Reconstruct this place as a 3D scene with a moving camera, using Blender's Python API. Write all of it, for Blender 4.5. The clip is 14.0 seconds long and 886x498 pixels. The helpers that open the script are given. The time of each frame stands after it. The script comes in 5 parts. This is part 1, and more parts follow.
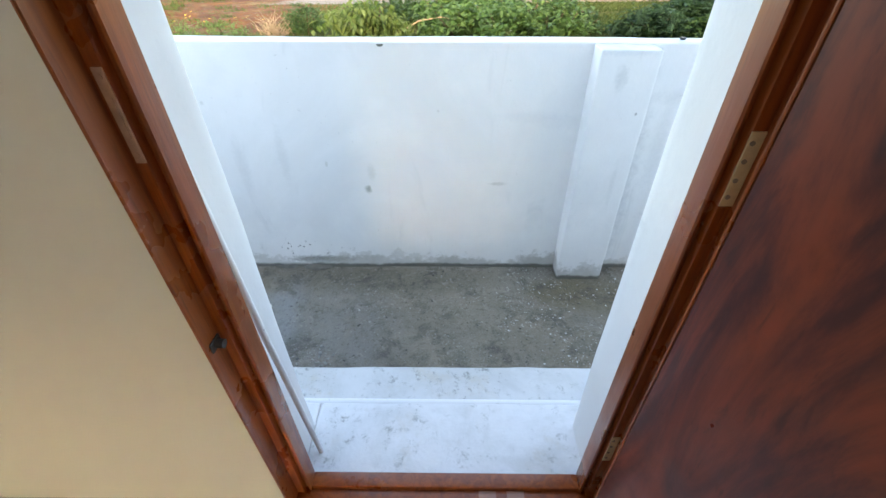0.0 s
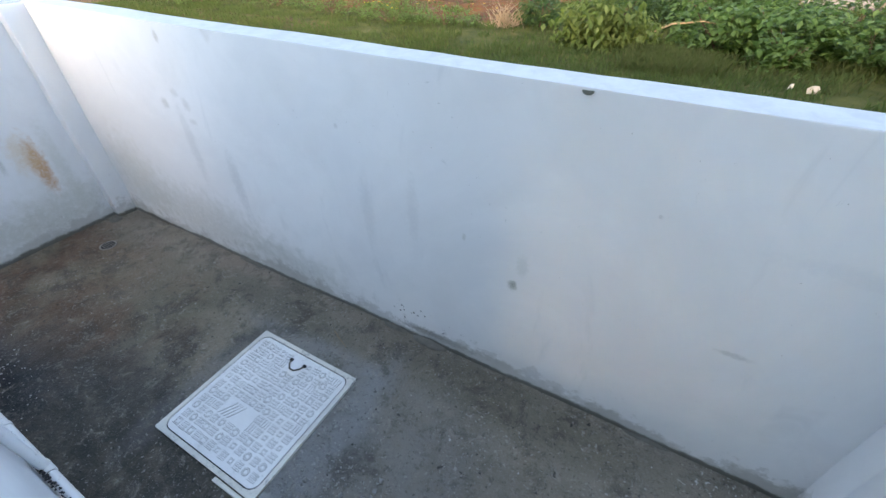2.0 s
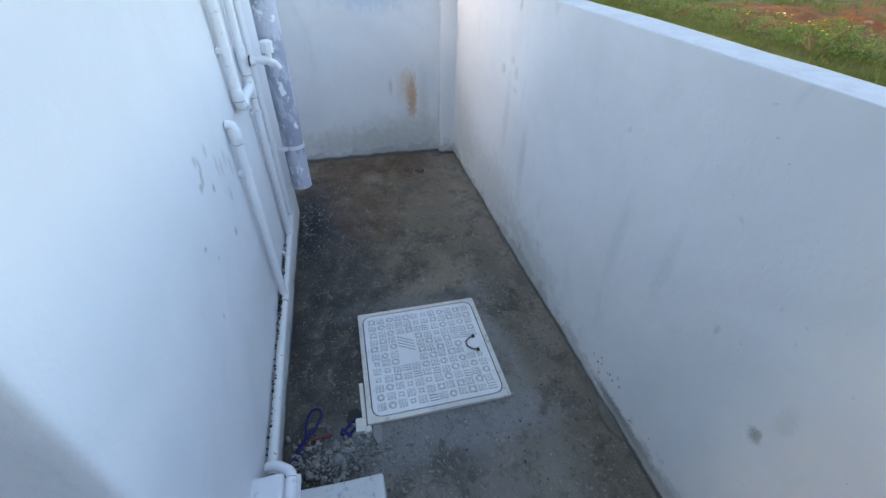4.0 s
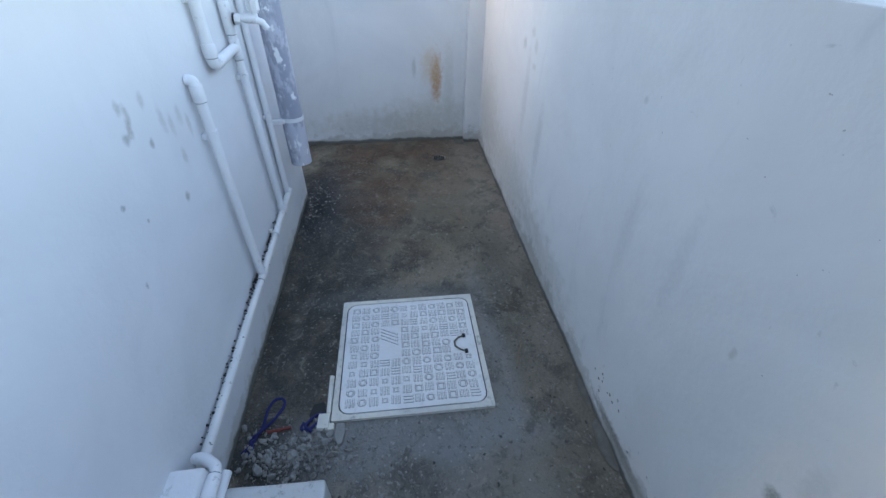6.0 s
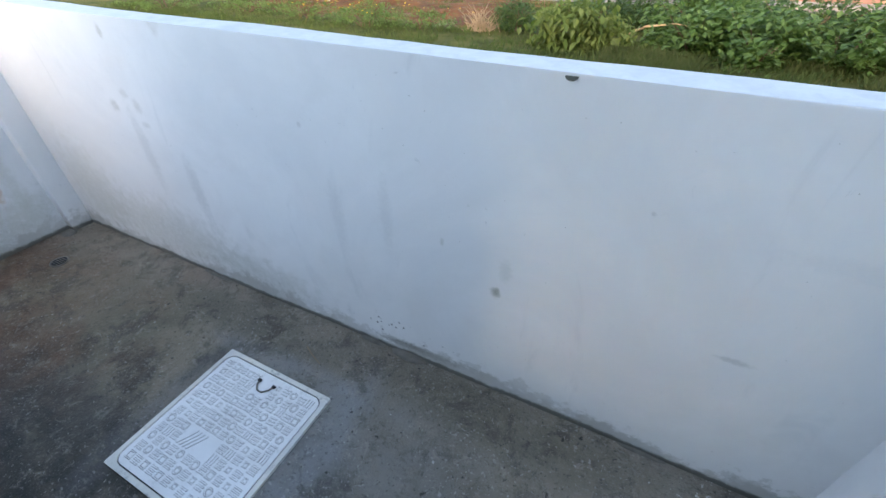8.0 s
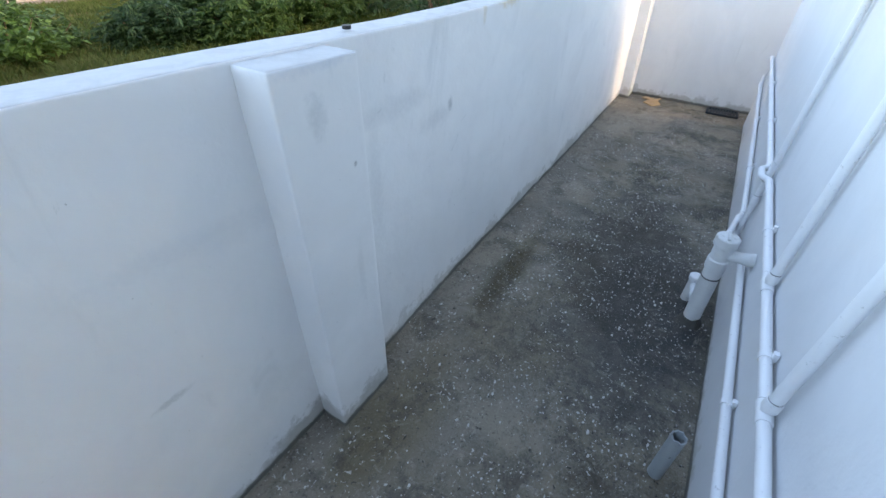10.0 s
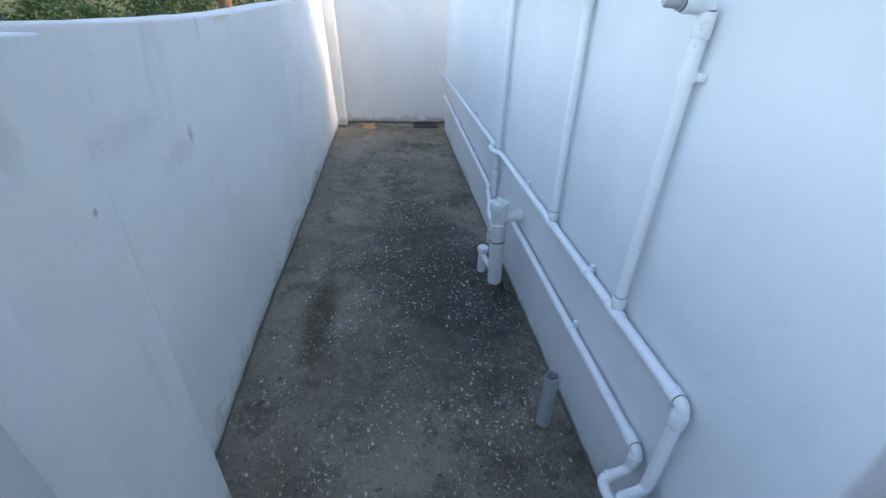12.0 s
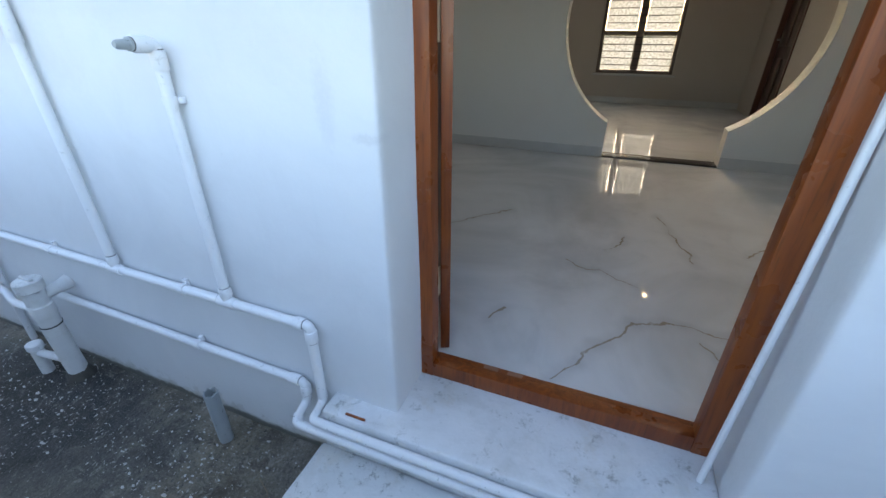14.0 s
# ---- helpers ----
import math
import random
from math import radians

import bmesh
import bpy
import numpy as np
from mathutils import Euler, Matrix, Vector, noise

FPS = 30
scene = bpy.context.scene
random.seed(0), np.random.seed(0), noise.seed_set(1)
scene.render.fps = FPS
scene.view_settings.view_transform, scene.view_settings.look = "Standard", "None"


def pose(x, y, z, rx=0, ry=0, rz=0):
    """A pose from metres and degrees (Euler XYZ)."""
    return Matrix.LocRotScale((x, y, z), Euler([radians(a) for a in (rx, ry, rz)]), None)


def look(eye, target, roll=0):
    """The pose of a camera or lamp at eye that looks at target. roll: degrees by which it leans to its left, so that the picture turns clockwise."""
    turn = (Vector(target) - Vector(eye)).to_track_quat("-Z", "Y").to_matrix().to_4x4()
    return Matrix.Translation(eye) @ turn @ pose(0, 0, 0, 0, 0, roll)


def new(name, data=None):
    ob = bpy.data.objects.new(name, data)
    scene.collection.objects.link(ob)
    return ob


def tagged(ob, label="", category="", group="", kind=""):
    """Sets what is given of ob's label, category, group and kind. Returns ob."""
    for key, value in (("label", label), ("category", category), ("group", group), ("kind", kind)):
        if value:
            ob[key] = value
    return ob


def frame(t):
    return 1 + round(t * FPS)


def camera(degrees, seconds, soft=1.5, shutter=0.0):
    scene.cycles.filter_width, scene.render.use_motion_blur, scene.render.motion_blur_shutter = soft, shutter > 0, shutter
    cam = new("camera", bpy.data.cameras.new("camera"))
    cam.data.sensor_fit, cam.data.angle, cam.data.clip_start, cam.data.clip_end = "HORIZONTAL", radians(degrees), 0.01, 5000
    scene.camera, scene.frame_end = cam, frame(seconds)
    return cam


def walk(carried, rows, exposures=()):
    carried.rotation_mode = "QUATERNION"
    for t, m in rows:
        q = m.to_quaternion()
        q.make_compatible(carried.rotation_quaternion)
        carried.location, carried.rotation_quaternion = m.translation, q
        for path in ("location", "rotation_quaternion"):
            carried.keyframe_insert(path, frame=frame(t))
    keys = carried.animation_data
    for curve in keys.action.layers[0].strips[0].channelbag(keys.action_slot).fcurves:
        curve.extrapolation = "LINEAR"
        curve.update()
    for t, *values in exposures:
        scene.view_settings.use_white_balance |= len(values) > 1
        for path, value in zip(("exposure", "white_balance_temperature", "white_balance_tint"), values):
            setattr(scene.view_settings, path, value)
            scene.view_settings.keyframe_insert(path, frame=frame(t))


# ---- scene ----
cam = camera(93.8, 14.0)

PATH = [
    (0, (0.015, -0.853, 1.838), (-0.017, 0.74, 0.629), -0.6),
    (0.5, (0.017, -0.525, 1.826), (-0.054, 1.058, 0.605), -0.5),
    (1, (-0.068, -0.248, 1.802), (-0.264, 1.33, 0.589), -0.6),
    (1.5, (-0.061, -0.089, 1.77), (-0.521, 1.461, 0.593), -0.5),
    (2, (-0.091, 0.145, 1.781), (-0.887, 1.504, 0.549), -0.9),
    (2.5, (-0.129, 0.194, 1.755), (-1.273, 1.321, 0.564), 0.6),
    (3, (-0.139, 0.342, 1.698), (-1.501, 1.126, 0.462), -0.8),
    (3.5, (-0.107, 0.371, 1.683), (-1.592, 0.902, 0.453), 0.3),
    (6, (-0.2, 0.663, 1.512), (-1.77, 0.843, 0.286), 0.5),
    (6.5, (-0.229, 0.56, 1.49), (-1.779, 0.908, 0.276), 0.7),
    (7, (-0.21, 0.457, 1.564), (-1.656, 1.12, 0.352), 0.5),
    (7.5, (-0.25, 0.317, 1.67), (-1.44, 1.383, 0.466), -0.2),
    (8, (-0.12, 0.246, 1.701), (-0.854, 1.659, 0.491), -0.7),
    (8.5, (0.033, 0.25, 1.702), (-0.056, 1.82, 0.467), -0.6),
    (9, (0.158, 0.3, 1.726), (0.719, 1.754, 0.473), -0.3),
    (11.5, (0.108, 0.62, 1.475), (1.812, 0.607, 0.428), 2.1),
    (12, (0.182, 0.683, 1.458), (1.895, 0.462, 0.449), 1.9),
    (12.5, (0.269, 0.794, 1.489), (1.923, 0.249, 0.506), 1.5),
    (13, (0.219, 0.916, 1.493), (1.682, -0.033, 0.514), 0.9),
    (13.5, (0.092, 0.915, 1.52), (1.209, -0.431, 0.549), 0.3),
    (14, (-0.032, 0.862, 1.511), (0.622, -0.783, 0.58), 0.2),
]
EXPOSURES = [(0, 3.58, 7700, 12), (0.5, 3.24, 7750, 12), (1.5, 3.03, 7480, 14), (3.5, 2.54, 6950, 14), (6.5, 2.55, 6980, 14),
             (7.5, 2.74, 7000, 14), (9, 3.00, 7350, 14), (11.5, 2.50, 6800, 13), (12.5, 2.50, 6750, 13), (14, 2.71, 6850, 13)]
walk(cam, [(t, look(eye, aim, roll)) for t, eye, aim, roll in PATH], EXPOSURES)

# ---- light ----
SUN_EL, SUN_AZ = 18.0, 173.0
world = bpy.data.worlds.new("world")
scene.world = world
world.use_nodes = True
wn = world.node_tree.nodes
sky = wn.new("ShaderNodeTexSky")
sky.sky_type = "NISHITA"
sky.sun_disc = False
sky.sun_elevation = radians(SUN_EL)
sky.sun_rotation = radians(SUN_AZ)
sky.air_density, sky.dust_density, sky.ozone_density = 1.0, 2.5, 1.0
wn["Background"].inputs[1].default_value = 0.15
world.node_tree.links.new(sky.outputs[0], wn["Background"].inputs[0])
sun_dir = Vector((math.sin(radians(SUN_AZ)) * math.cos(radians(SUN_EL)),
                  math.cos(radians(SUN_AZ)) * math.cos(radians(SUN_EL)), math.sin(radians(SUN_EL))))
sun = new("sun", bpy.data.lights.new("sun", "SUN"))
sun.data.energy, sun.data.angle, sun.data.color = 0.055, radians(24), (1.0, 0.88, 0.72)
sun.matrix_world = look(sun_dir * 20, (0, 0, 0))

# ---- materials ----
class Nodes:
    """Short hand for building one node material."""

    def __init__(self, name, rough=0.6, metal=0.0, spec=0.5):
        self.m = bpy.data.materials.new(name)
        self.m.use_nodes = True
        self.t = self.m.node_tree
        self.b = self.t.nodes["Principled BSDF"]
        self.b.inputs["Roughness"].default_value = rough
        self.b.inputs["Metallic"].default_value = metal
        self.b.inputs["Specular IOR Level"].default_value = spec
        self.pos = self.t.nodes.new("ShaderNodeNewGeometry").outputs["Position"]
        self.isl = self.t.nodes.new("ShaderNodeNewGeometry").outputs["Random Per Island"]
        self.obr = self.t.nodes.new("ShaderNodeObjectInfo").outputs["Random"]

    def put(self, sock, v):
        if isinstance(v, bpy.types.NodeSocket):
            self.t.links.new(v, sock)
        elif isinstance(v, (tuple, list)) and len(v) == 3 and sock.type == "RGBA":
            sock.default_value = (*v, 1)
        else:
            sock.default_value = v

    def scaled(self, vec, s):
        n = self.t.nodes.new("ShaderNodeMapping")
        self.put(n.inputs["Vector"], vec)
        n.inputs["Scale"].default_value = s
        return n.outputs[0]

    def noise(self, scale, detail=5, rough=0.6, distort=0.0, vec=None):
        n = self.t.nodes.new("ShaderNodeTexNoise")
        self.put(n.inputs["Vector"], vec if vec is not None else self.pos)
        for k, v in (("Scale", scale), ("Detail", detail), ("Roughness", rough), ("Distortion", distort)):
            n.inputs[k].default_value = v
        return n.outputs[0]

    def voronoi(self, scale, feature="F1", vec=None):
        n = self.t.nodes.new("ShaderNodeTexVoronoi")
        n.feature = feature
        self.put(n.inputs["Vector"], vec if vec is not None else self.pos)
        n.inputs["Scale"].default_value = scale
        return n.outputs["Distance"]

    def ramp(self, fac, a, b, lo=0.0, hi=1.0):
        n = self.t.nodes.new("ShaderNodeMapRange")
        n.interpolation_type = "SMOOTHSTEP"
        self.put(n.inputs[0], fac)
        for i, v in ((1, a), (2, b), (3, lo), (4, hi)):
            n.inputs[i].default_value = v
        return n.outputs[0]

    def math(self, op, a, b=0.0, c=None):
        n = self.t.nodes.new("ShaderNodeMath")
        n.operation = op
        self.put(n.inputs[0], a)
        self.put(n.inputs[1], b)
        if c is not None:
            self.put(n.inputs[2], c)
        return n.outputs[0]

    def mix(self, fac, a, b):
        n = self.t.nodes.new("ShaderNodeMix")
        n.data_type = "RGBA"
        self.put(n.inputs[0], fac)
        self.put(n.inputs[6], a)
        self.put(n.inputs[7], b)
        return n.outputs[2]

    def axis(self, i):
        n = self.t.nodes.new("ShaderNodeSeparateXYZ")
        self.put(n.inputs[0], self.pos)
        return n.outputs[i]

    def spot(self, centre, size, soft=0.5, wob=0.5, scale=None):
        """A worn patch with an uneven edge, at centre, size in metres along x, y and z."""
        scale = scale or min(60, 1.1 / min(size))
        n = self.t.nodes.new("ShaderNodeVectorMath")
        n.operation = "SUBTRACT"
        self.put(n.inputs[0], self.pos)
        n.inputs[1].default_value = centre
        s = self.scaled(n.outputs[0], tuple(1 / max(k, 1e-3) for k in size))
        ln = self.t.nodes.new("ShaderNodeVectorMath")
        ln.operation = "LENGTH"
        self.put(ln.inputs[0], s)
        w = self.math("MULTIPLY", self.math("SUBTRACT", self.noise(scale, 5, 0.6, 0.3), 0.5), wob * 5.0)
        e = self.ramp(self.math("ADD", ln.outputs[1], w), 1 - soft, 1 + soft * 2, 1, 0)
        return self.math("MULTIPLY", e, self.ramp(self.noise(scale * 2, 5, 0.65), 0.25, 0.6, 0.45, 1))

    def bump(self, height, strength, dist=0.01):
        n = self.t.nodes.new("ShaderNodeBump")
        n.inputs["Strength"].default_value = strength
        n.inputs["Distance"].default_value = dist
        self.put(n.inputs["Height"], height)
        self.t.links.new(n.outputs[0], self.b.inputs["Normal"])

    def color(self, v):
        self.put(self.b.inputs["Base Color"], v)

    def rough(self, v):
        self.put(self.b.inputs["Roughness"], v)


def plaster(name, tint=(0.80, 0.80, 0.80), damp=True, spots=(), base=0.0, smears=1.0, splash=None, cap=False):
    k = Nodes(name, 0.75, spec=0.3)
    big = k.ramp(k.noise(1.1, 6, 0.6, 0.8), 0.32, 0.7)
    c = k.mix(big, tint, tuple(v * q for v, q in zip(tint, (0.90, 0.905, 0.91))))
    c = k.mix(k.ramp(k.noise(3.4, 6, 0.65, 0.6), 0.45, 0.7, 0, 0.5), c, tuple(v * 0.9 for v in tint))
    streak = k.noise(1.0, 5, 0.65, 0.8, k.scaled(k.pos, (5, 5, 1.3)))
    c = k.mix(k.ramp(streak, 0.58, 0.75, 0, 0.28 * smears), c, (0.52, 0.54, 0.55))
    smear = k.noise(9, 6, 0.7, 1.5)
    c = k.mix(k.ramp(smear, 0.66, 0.74, 0, 0.4 * smears), c, (0.42, 0.43, 0.43))
    c = k.mix(k.ramp(k.noise(75, 2, 0.5), 0.77, 0.8, 0, 0.5 * smears), c, (0.25, 0.24, 0.22))
    for centre, size, col, amount in spots:
        c = k.mix(k.math("MULTIPLY", k.spot(centre, size), amount), c, col)
    if damp:
        edge = k.math("ADD", k.math("MULTIPLY", k.noise(2.2, 8, 0.72), 0.42), base - 0.135)
        z = k.axis(2)
        d = k.ramp(k.math("SUBTRACT", edge, z), -0.012, 0.025)
        c = k.mix(k.math("MULTIPLY", d, k.ramp(k.noise(0.9, 5, 0.7), 0.38, 0.6, 0.15, 0.7)), c, k.mix(k.noise(22, 5, 0.7), (0.34, 0.34, 0.32), (0.55, 0.54, 0.5)))
        d2 = k.ramp(k.math("SUBTRACT", k.math("ADD", edge, 0.22), k.math("ADD", z, k.math("MULTIPLY", k.noise(14, 5, 0.7), 0.42))), -0.02, 0.03)
        c = k.mix(k.math("MULTIPLY", d2, 0.35), c, (0.40, 0.39, 0.36))
    # Ragged near-black band along the lowest few centimetres.
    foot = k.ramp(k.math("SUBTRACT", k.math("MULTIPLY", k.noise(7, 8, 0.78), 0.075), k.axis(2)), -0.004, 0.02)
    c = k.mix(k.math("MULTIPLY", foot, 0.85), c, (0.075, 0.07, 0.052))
    if splash:
        v = k.voronoi(34)
        dots = k.math("MULTIPLY", k.ramp(v, 0.17, 0.25, 1, 0), k.ramp(k.noise(9, 4, 0.6), 0.5, 0.56))
        c = k.mix(k.math("MULTIPLY", dots, k.spot(splash, (0.22, 0.05, 0.09), 0.2, 0.3)), c, (0.05, 0.05, 0.045))
    # Upward faces get a darker, mottled colour to tone down the light there.
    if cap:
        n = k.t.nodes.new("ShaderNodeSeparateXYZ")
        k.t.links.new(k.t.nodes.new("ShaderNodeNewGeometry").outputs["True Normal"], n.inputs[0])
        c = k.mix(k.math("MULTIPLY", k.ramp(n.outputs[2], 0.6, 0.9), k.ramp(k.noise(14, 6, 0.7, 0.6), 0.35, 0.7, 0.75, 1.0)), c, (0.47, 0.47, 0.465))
    k.color(c)
    k.bump(k.math("ADD", k.math("MULTIPLY", k.noise(4, 4, 0.5), 0.9), k.math("MULTIPLY", k.noise(60, 4, 0.6), 0.12)), 0.35, 0.02)
    return k.m


def concrete():
    k = Nodes("yard concrete", 0.8, spec=0.35)
    a = k.noise(1.1, 7, 0.65, 0.5)
    c = k.mix(k.ramp(a, 0.36, 0.62), (0.086, 0.070, 0.046), (0.25, 0.215, 0.158))
    c = k.mix(k.ramp(k.noise(2.4, 7, 0.72), 0.48, 0.62, 0, 0.88), c, (0.040, 0.036, 0.024))
    br = k.math("MULTIPLY", k.ramp(k.axis(0), -1.8, -2.5), k.ramp(k.noise(1.7, 5, 0.6, 0.5), 0.42, 0.6))
    c = k.mix(k.math("MULTIPLY", br, 0.6), c, (0.17, 0.085, 0.05))
    edge = k.math("ADD", k.axis(1), k.math("MULTIPLY", k.noise(2.5, 6, 0.7), 0.5))
    c = k.mix(k.ramp(edge, 1.1, 1.5, 0, 0.55), c, (0.25, 0.22, 0.18))
    grey = k.math("MULTIPLY", k.ramp(k.axis(0), -0.4, 0.6), k.ramp(k.noise(1.9, 5, 0.6), 0.4, 0.62))
    c = k.mix(k.math("MULTIPLY", grey, 0.35), c, (0.20, 0.19, 0.175))
    gravel = k.math("MULTIPLY", k.ramp(k.noise(85, 4, 0.7), 0.48, 0.6), k.ramp(k.axis(0), -0.9, 0.2, 0.25, 0.8))
    c = k.mix(k.math("MULTIPLY", gravel, 0.28), c, (0.33, 0.315, 0.285))
    for centre, size, col, amt in FLOOR_SPOTS:
        c = k.mix(k.math("MULTIPLY", k.spot(centre, size, 0.4, 0.3, 5), amt), c, col)
    c = k.mix(k.ramp(k.noise(5.2, 8, 0.75, 0.4), 0.49, 0.62, 0, 0.55), c, (0.050, 0.045, 0.036))
    c = k.mix(k.ramp(k.noise(13, 8, 0.8, 0.8), 0.545, 0.64, 0, 0.42), c, (0.34, 0.315, 0.27))
    c = k.mix(k.ramp(k.noise(33, 6, 0.75, 0.5), 0.55, 0.64, 0, 0.5), c, (0.055, 0.05, 0.042))
    side = k.ramp(k.axis(0), -0.2, 0.7, 0.35, 1)
    flakes = k.math("MULTIPLY", k.ramp(k.noise(62, 3, 0.55, 0.3), 0.62, 0.66), k.ramp(k.noise(2.6, 5, 0.65), 0.44, 0.54))
    c = k.mix(k.math("MULTIPLY", k.math("MULTIPLY", flakes, 0.85), side), c, (0.55, 0.545, 0.52))
    c = k.mix(k.math("MULTIPLY", k.ramp(k.noise(48, 3, 0.6), 0.64, 0.68), 0.6), c, (0.035, 0.033, 0.03))
    c = k.mix(k.ramp(k.noise(110, 3, 0.7), 0.58, 0.72, 0, 0.45), c, (0.34, 0.32, 0.28))
    c = k.mix(k.math("MULTIPLY", k.ramp(k.noise(24, 4, 0.6), 0.66, 0.70), 0.75), c, (0.022, 0.02, 0.017))
    c = k.mix(k.math("MULTIPLY", k.ramp(k.noise(38, 4, 0.65, 0.4), 0.66, 0.70), k.ramp(k.noise(3.1, 4, 0.6), 0.42, 0.55, 0.1, 0.7)), c, (0.42, 0.40, 0.35))
    k.color(c)
    k.rough(k.ramp(k.noise(1.4, 5, 0.6), 0.35, 0.7, 0.5, 0.9))
    k.bump(k.math("ADD", k.noise(9, 7, 0.75), k.math("MULTIPLY", k.noise(80, 3, 0.6), 0.5)), 1.0, 0.016)
    return k.m


FLOOR_SPOTS = [
    ((0.15, 0.90, 0), (1.0, 0.38, 1), (0.245, 0.22, 0.175), 0.6),
    ((2.0, 1.10, 0), (0.32, 0.065, 1), (0.060, 0.048, 0.020), 1.0),
    ((2.95, 0.62, 0), (0.42, 0.26, 1), (0.06, 0.053, 0.042), 0.75),
    ((2.1, 0.28, 0), (0.60, 0.24, 1), (0.030, 0.032, 0.034), 0.95),
    ((-1.9, 0.20, 0), (0.95, 0.28, 1), (0.036, 0.036, 0.033), 0.9),
    ((-1.41, 1.03, 0), (0.38, 0.06, 1), (0.22, 0.22, 0.21), 0.85),
    ((-1.75, 0.66, 0), (0.07, 0.42, 1), (0.15, 0.15, 0.15), 0.5),
    ((-1.85, 1.16, 0), (0.5, 0.08, 1), (0.12, 0.11, 0.085), 0.7),
    ((-0.4, 1.22, 0), (0.5, 0.10, 1), (0.10, 0.088, 0.06), 0.6),
    ((0.75, 1.12, 0), (0.16, 0.10, 1), (0.10, 0.085, 0.05), 0.8),
    ((-2.75, 0.12, 0), (0.4, 0.12, 1), (0.03, 0.035, 0.04), 0.8),
    ((-0.96, 0.18, 0), (0.11, 0.13, 1), (0.045, 0.042, 0.038), 0.8),
    ((2.6, 0.5, 0), (0.7, 0.25, 1), (0.045, 0.04, 0.034), 0.7),
    ((-1.0, 0.66, 0), (0.10, 0.40, 1), (0.25, 0.255, 0.255), 0.85),
    ((-0.72, 0.62, 0), (0.36, 0.36, 1), (0.20, 0.205, 0.205), 0.5),
    ((-3.0, 0.7, 0), (0.5, 0.4, 1), (0.11, 0.068, 0.038), 0.45),
    ((-2.55, 0.95, 0), (0.45, 0.25, 1), (0.20, 0.18, 0.13), 0.6),
    ((-2.75, 0.06, 0), (0.35, 0.10, 1), (0.014, 0.015, 0.016), 0.9),
    ((5.6, 1.0, 0), (0.5, 0.3, 1), (0.24, 0.20, 0.15), 0.5),
    ((0.9, 1.1, 0), (0.3, 0.12, 1), (0.14, 0.11, 0.06), 0.6),
]


def worn_white(name, wear=0.5, tint=(0.80, 0.81, 0.82)):
    k = Nodes(name, 0.6)
    c = k.mix(k.noise(6, 5, 0.6), tint, tuple(v * 0.86 for v in tint))
    c = k.mix(k.ramp(k.noise(2.3, 6, 0.7, 0.4), 0.42, 0.62, 0, min(0.7, wear * 0.5)), c, (0.50, 0.51, 0.50))
    a = k.math("MULTIPLY", k.ramp(k.noise(26, 8, 0.8, 0.3), 0.52, 0.64), k.ramp(k.noise(4.5, 6, 0.75), 0.42, 0.56))
    c = k.mix(k.math("MULTIPLY", k.ramp(k.noise(5, 6, 0.75), 0.53, 0.68), wear * 0.3), c, (0.50, 0.45, 0.37))
    c = k.mix(k.math("MULTIPLY", a, min(0.9, wear * 0.65)), c, (0.24, 0.25, 0.235))
    k.color(c)
    k.bump(k.noise(35, 5, 0.6), 0.35, 0.006)
    return k.m


def pvc(name="white pvc pipe", dirty=0.25, tint=(0.78, 0.79, 0.80)):
    k = Nodes(name, 0.38)
    c = k.mix(k.noise(9, 4, 0.6), tint, tuple(v * 0.9 for v in tint))
    c = k.mix(k.ramp(k.noise(30, 6, 0.75, 0.8), 0.6, 0.7, 0, dirty), c, (0.30, 0.27, 0.23))
    c = k.mix(k.math("MULTIPLY", k.ramp(k.noise(46, 5, 0.7), 0.62, 0.67), min(1, dirty * 1.2)), c, (0.05, 0.048, 0.04))
    k.color(c)
    k.rough(k.ramp(k.noise(12, 4, 0.6), 0.3, 0.7, 0.3, 0.55))
    k.bump(k.noise(25, 3, 0.5), 0.08, 0.004)
    return k.m


def blotchy():
    k = Nodes("blotchy rain pipe", 0.5)
    c = k.mix(k.ramp(k.noise(7, 6, 0.7, 0.1, k.scaled(k.pos, (1, 1, 0.6))), 0.44, 0.52), (0.32, 0.34, 0.41), (0.50, 0.52, 0.59))
    c = k.mix(k.ramp(k.noise(13, 7, 0.7, 0.2, k.scaled(k.pos, (1, 1, 0.6))), 0.58, 0.62), c, (0.80, 0.82, 0.84))
    c = k.mix(k.ramp(k.noise(28, 5, 0.7, 0.5), 0.64, 0.7, 0, 0.7), c, (0.28, 0.29, 0.30))
    k.color(c)
    k.bump(k.noise(20, 5, 0.7), 0.25, 0.004)
    return k.m


def wood(name, dark, light, scale=(14, 14, 1.0), rough=0.3):
    k = Nodes(name, rough)
    v = k.scaled(k.pos, scale)
    g = k.noise(1.6, 6, 0.6, 1.6, v)
    c = k.mix(k.ramp(g, 0.35, 0.68), dark, light)
    c = k.mix(k.ramp(k.noise(7, 4, 0.6, 0.5, v), 0.55, 0.7, 0, 0.5), c, tuple(q * 0.45 for q in dark))
    k.color(c)
    k.rough(k.ramp(k.noise(5, 4, 0.6), 0.3, 0.7, rough - 0.06, rough + 0.14))
    k.bump(k.noise(9, 5, 0.6, 0.4, v), 0.12, 0.004)
    return k.m


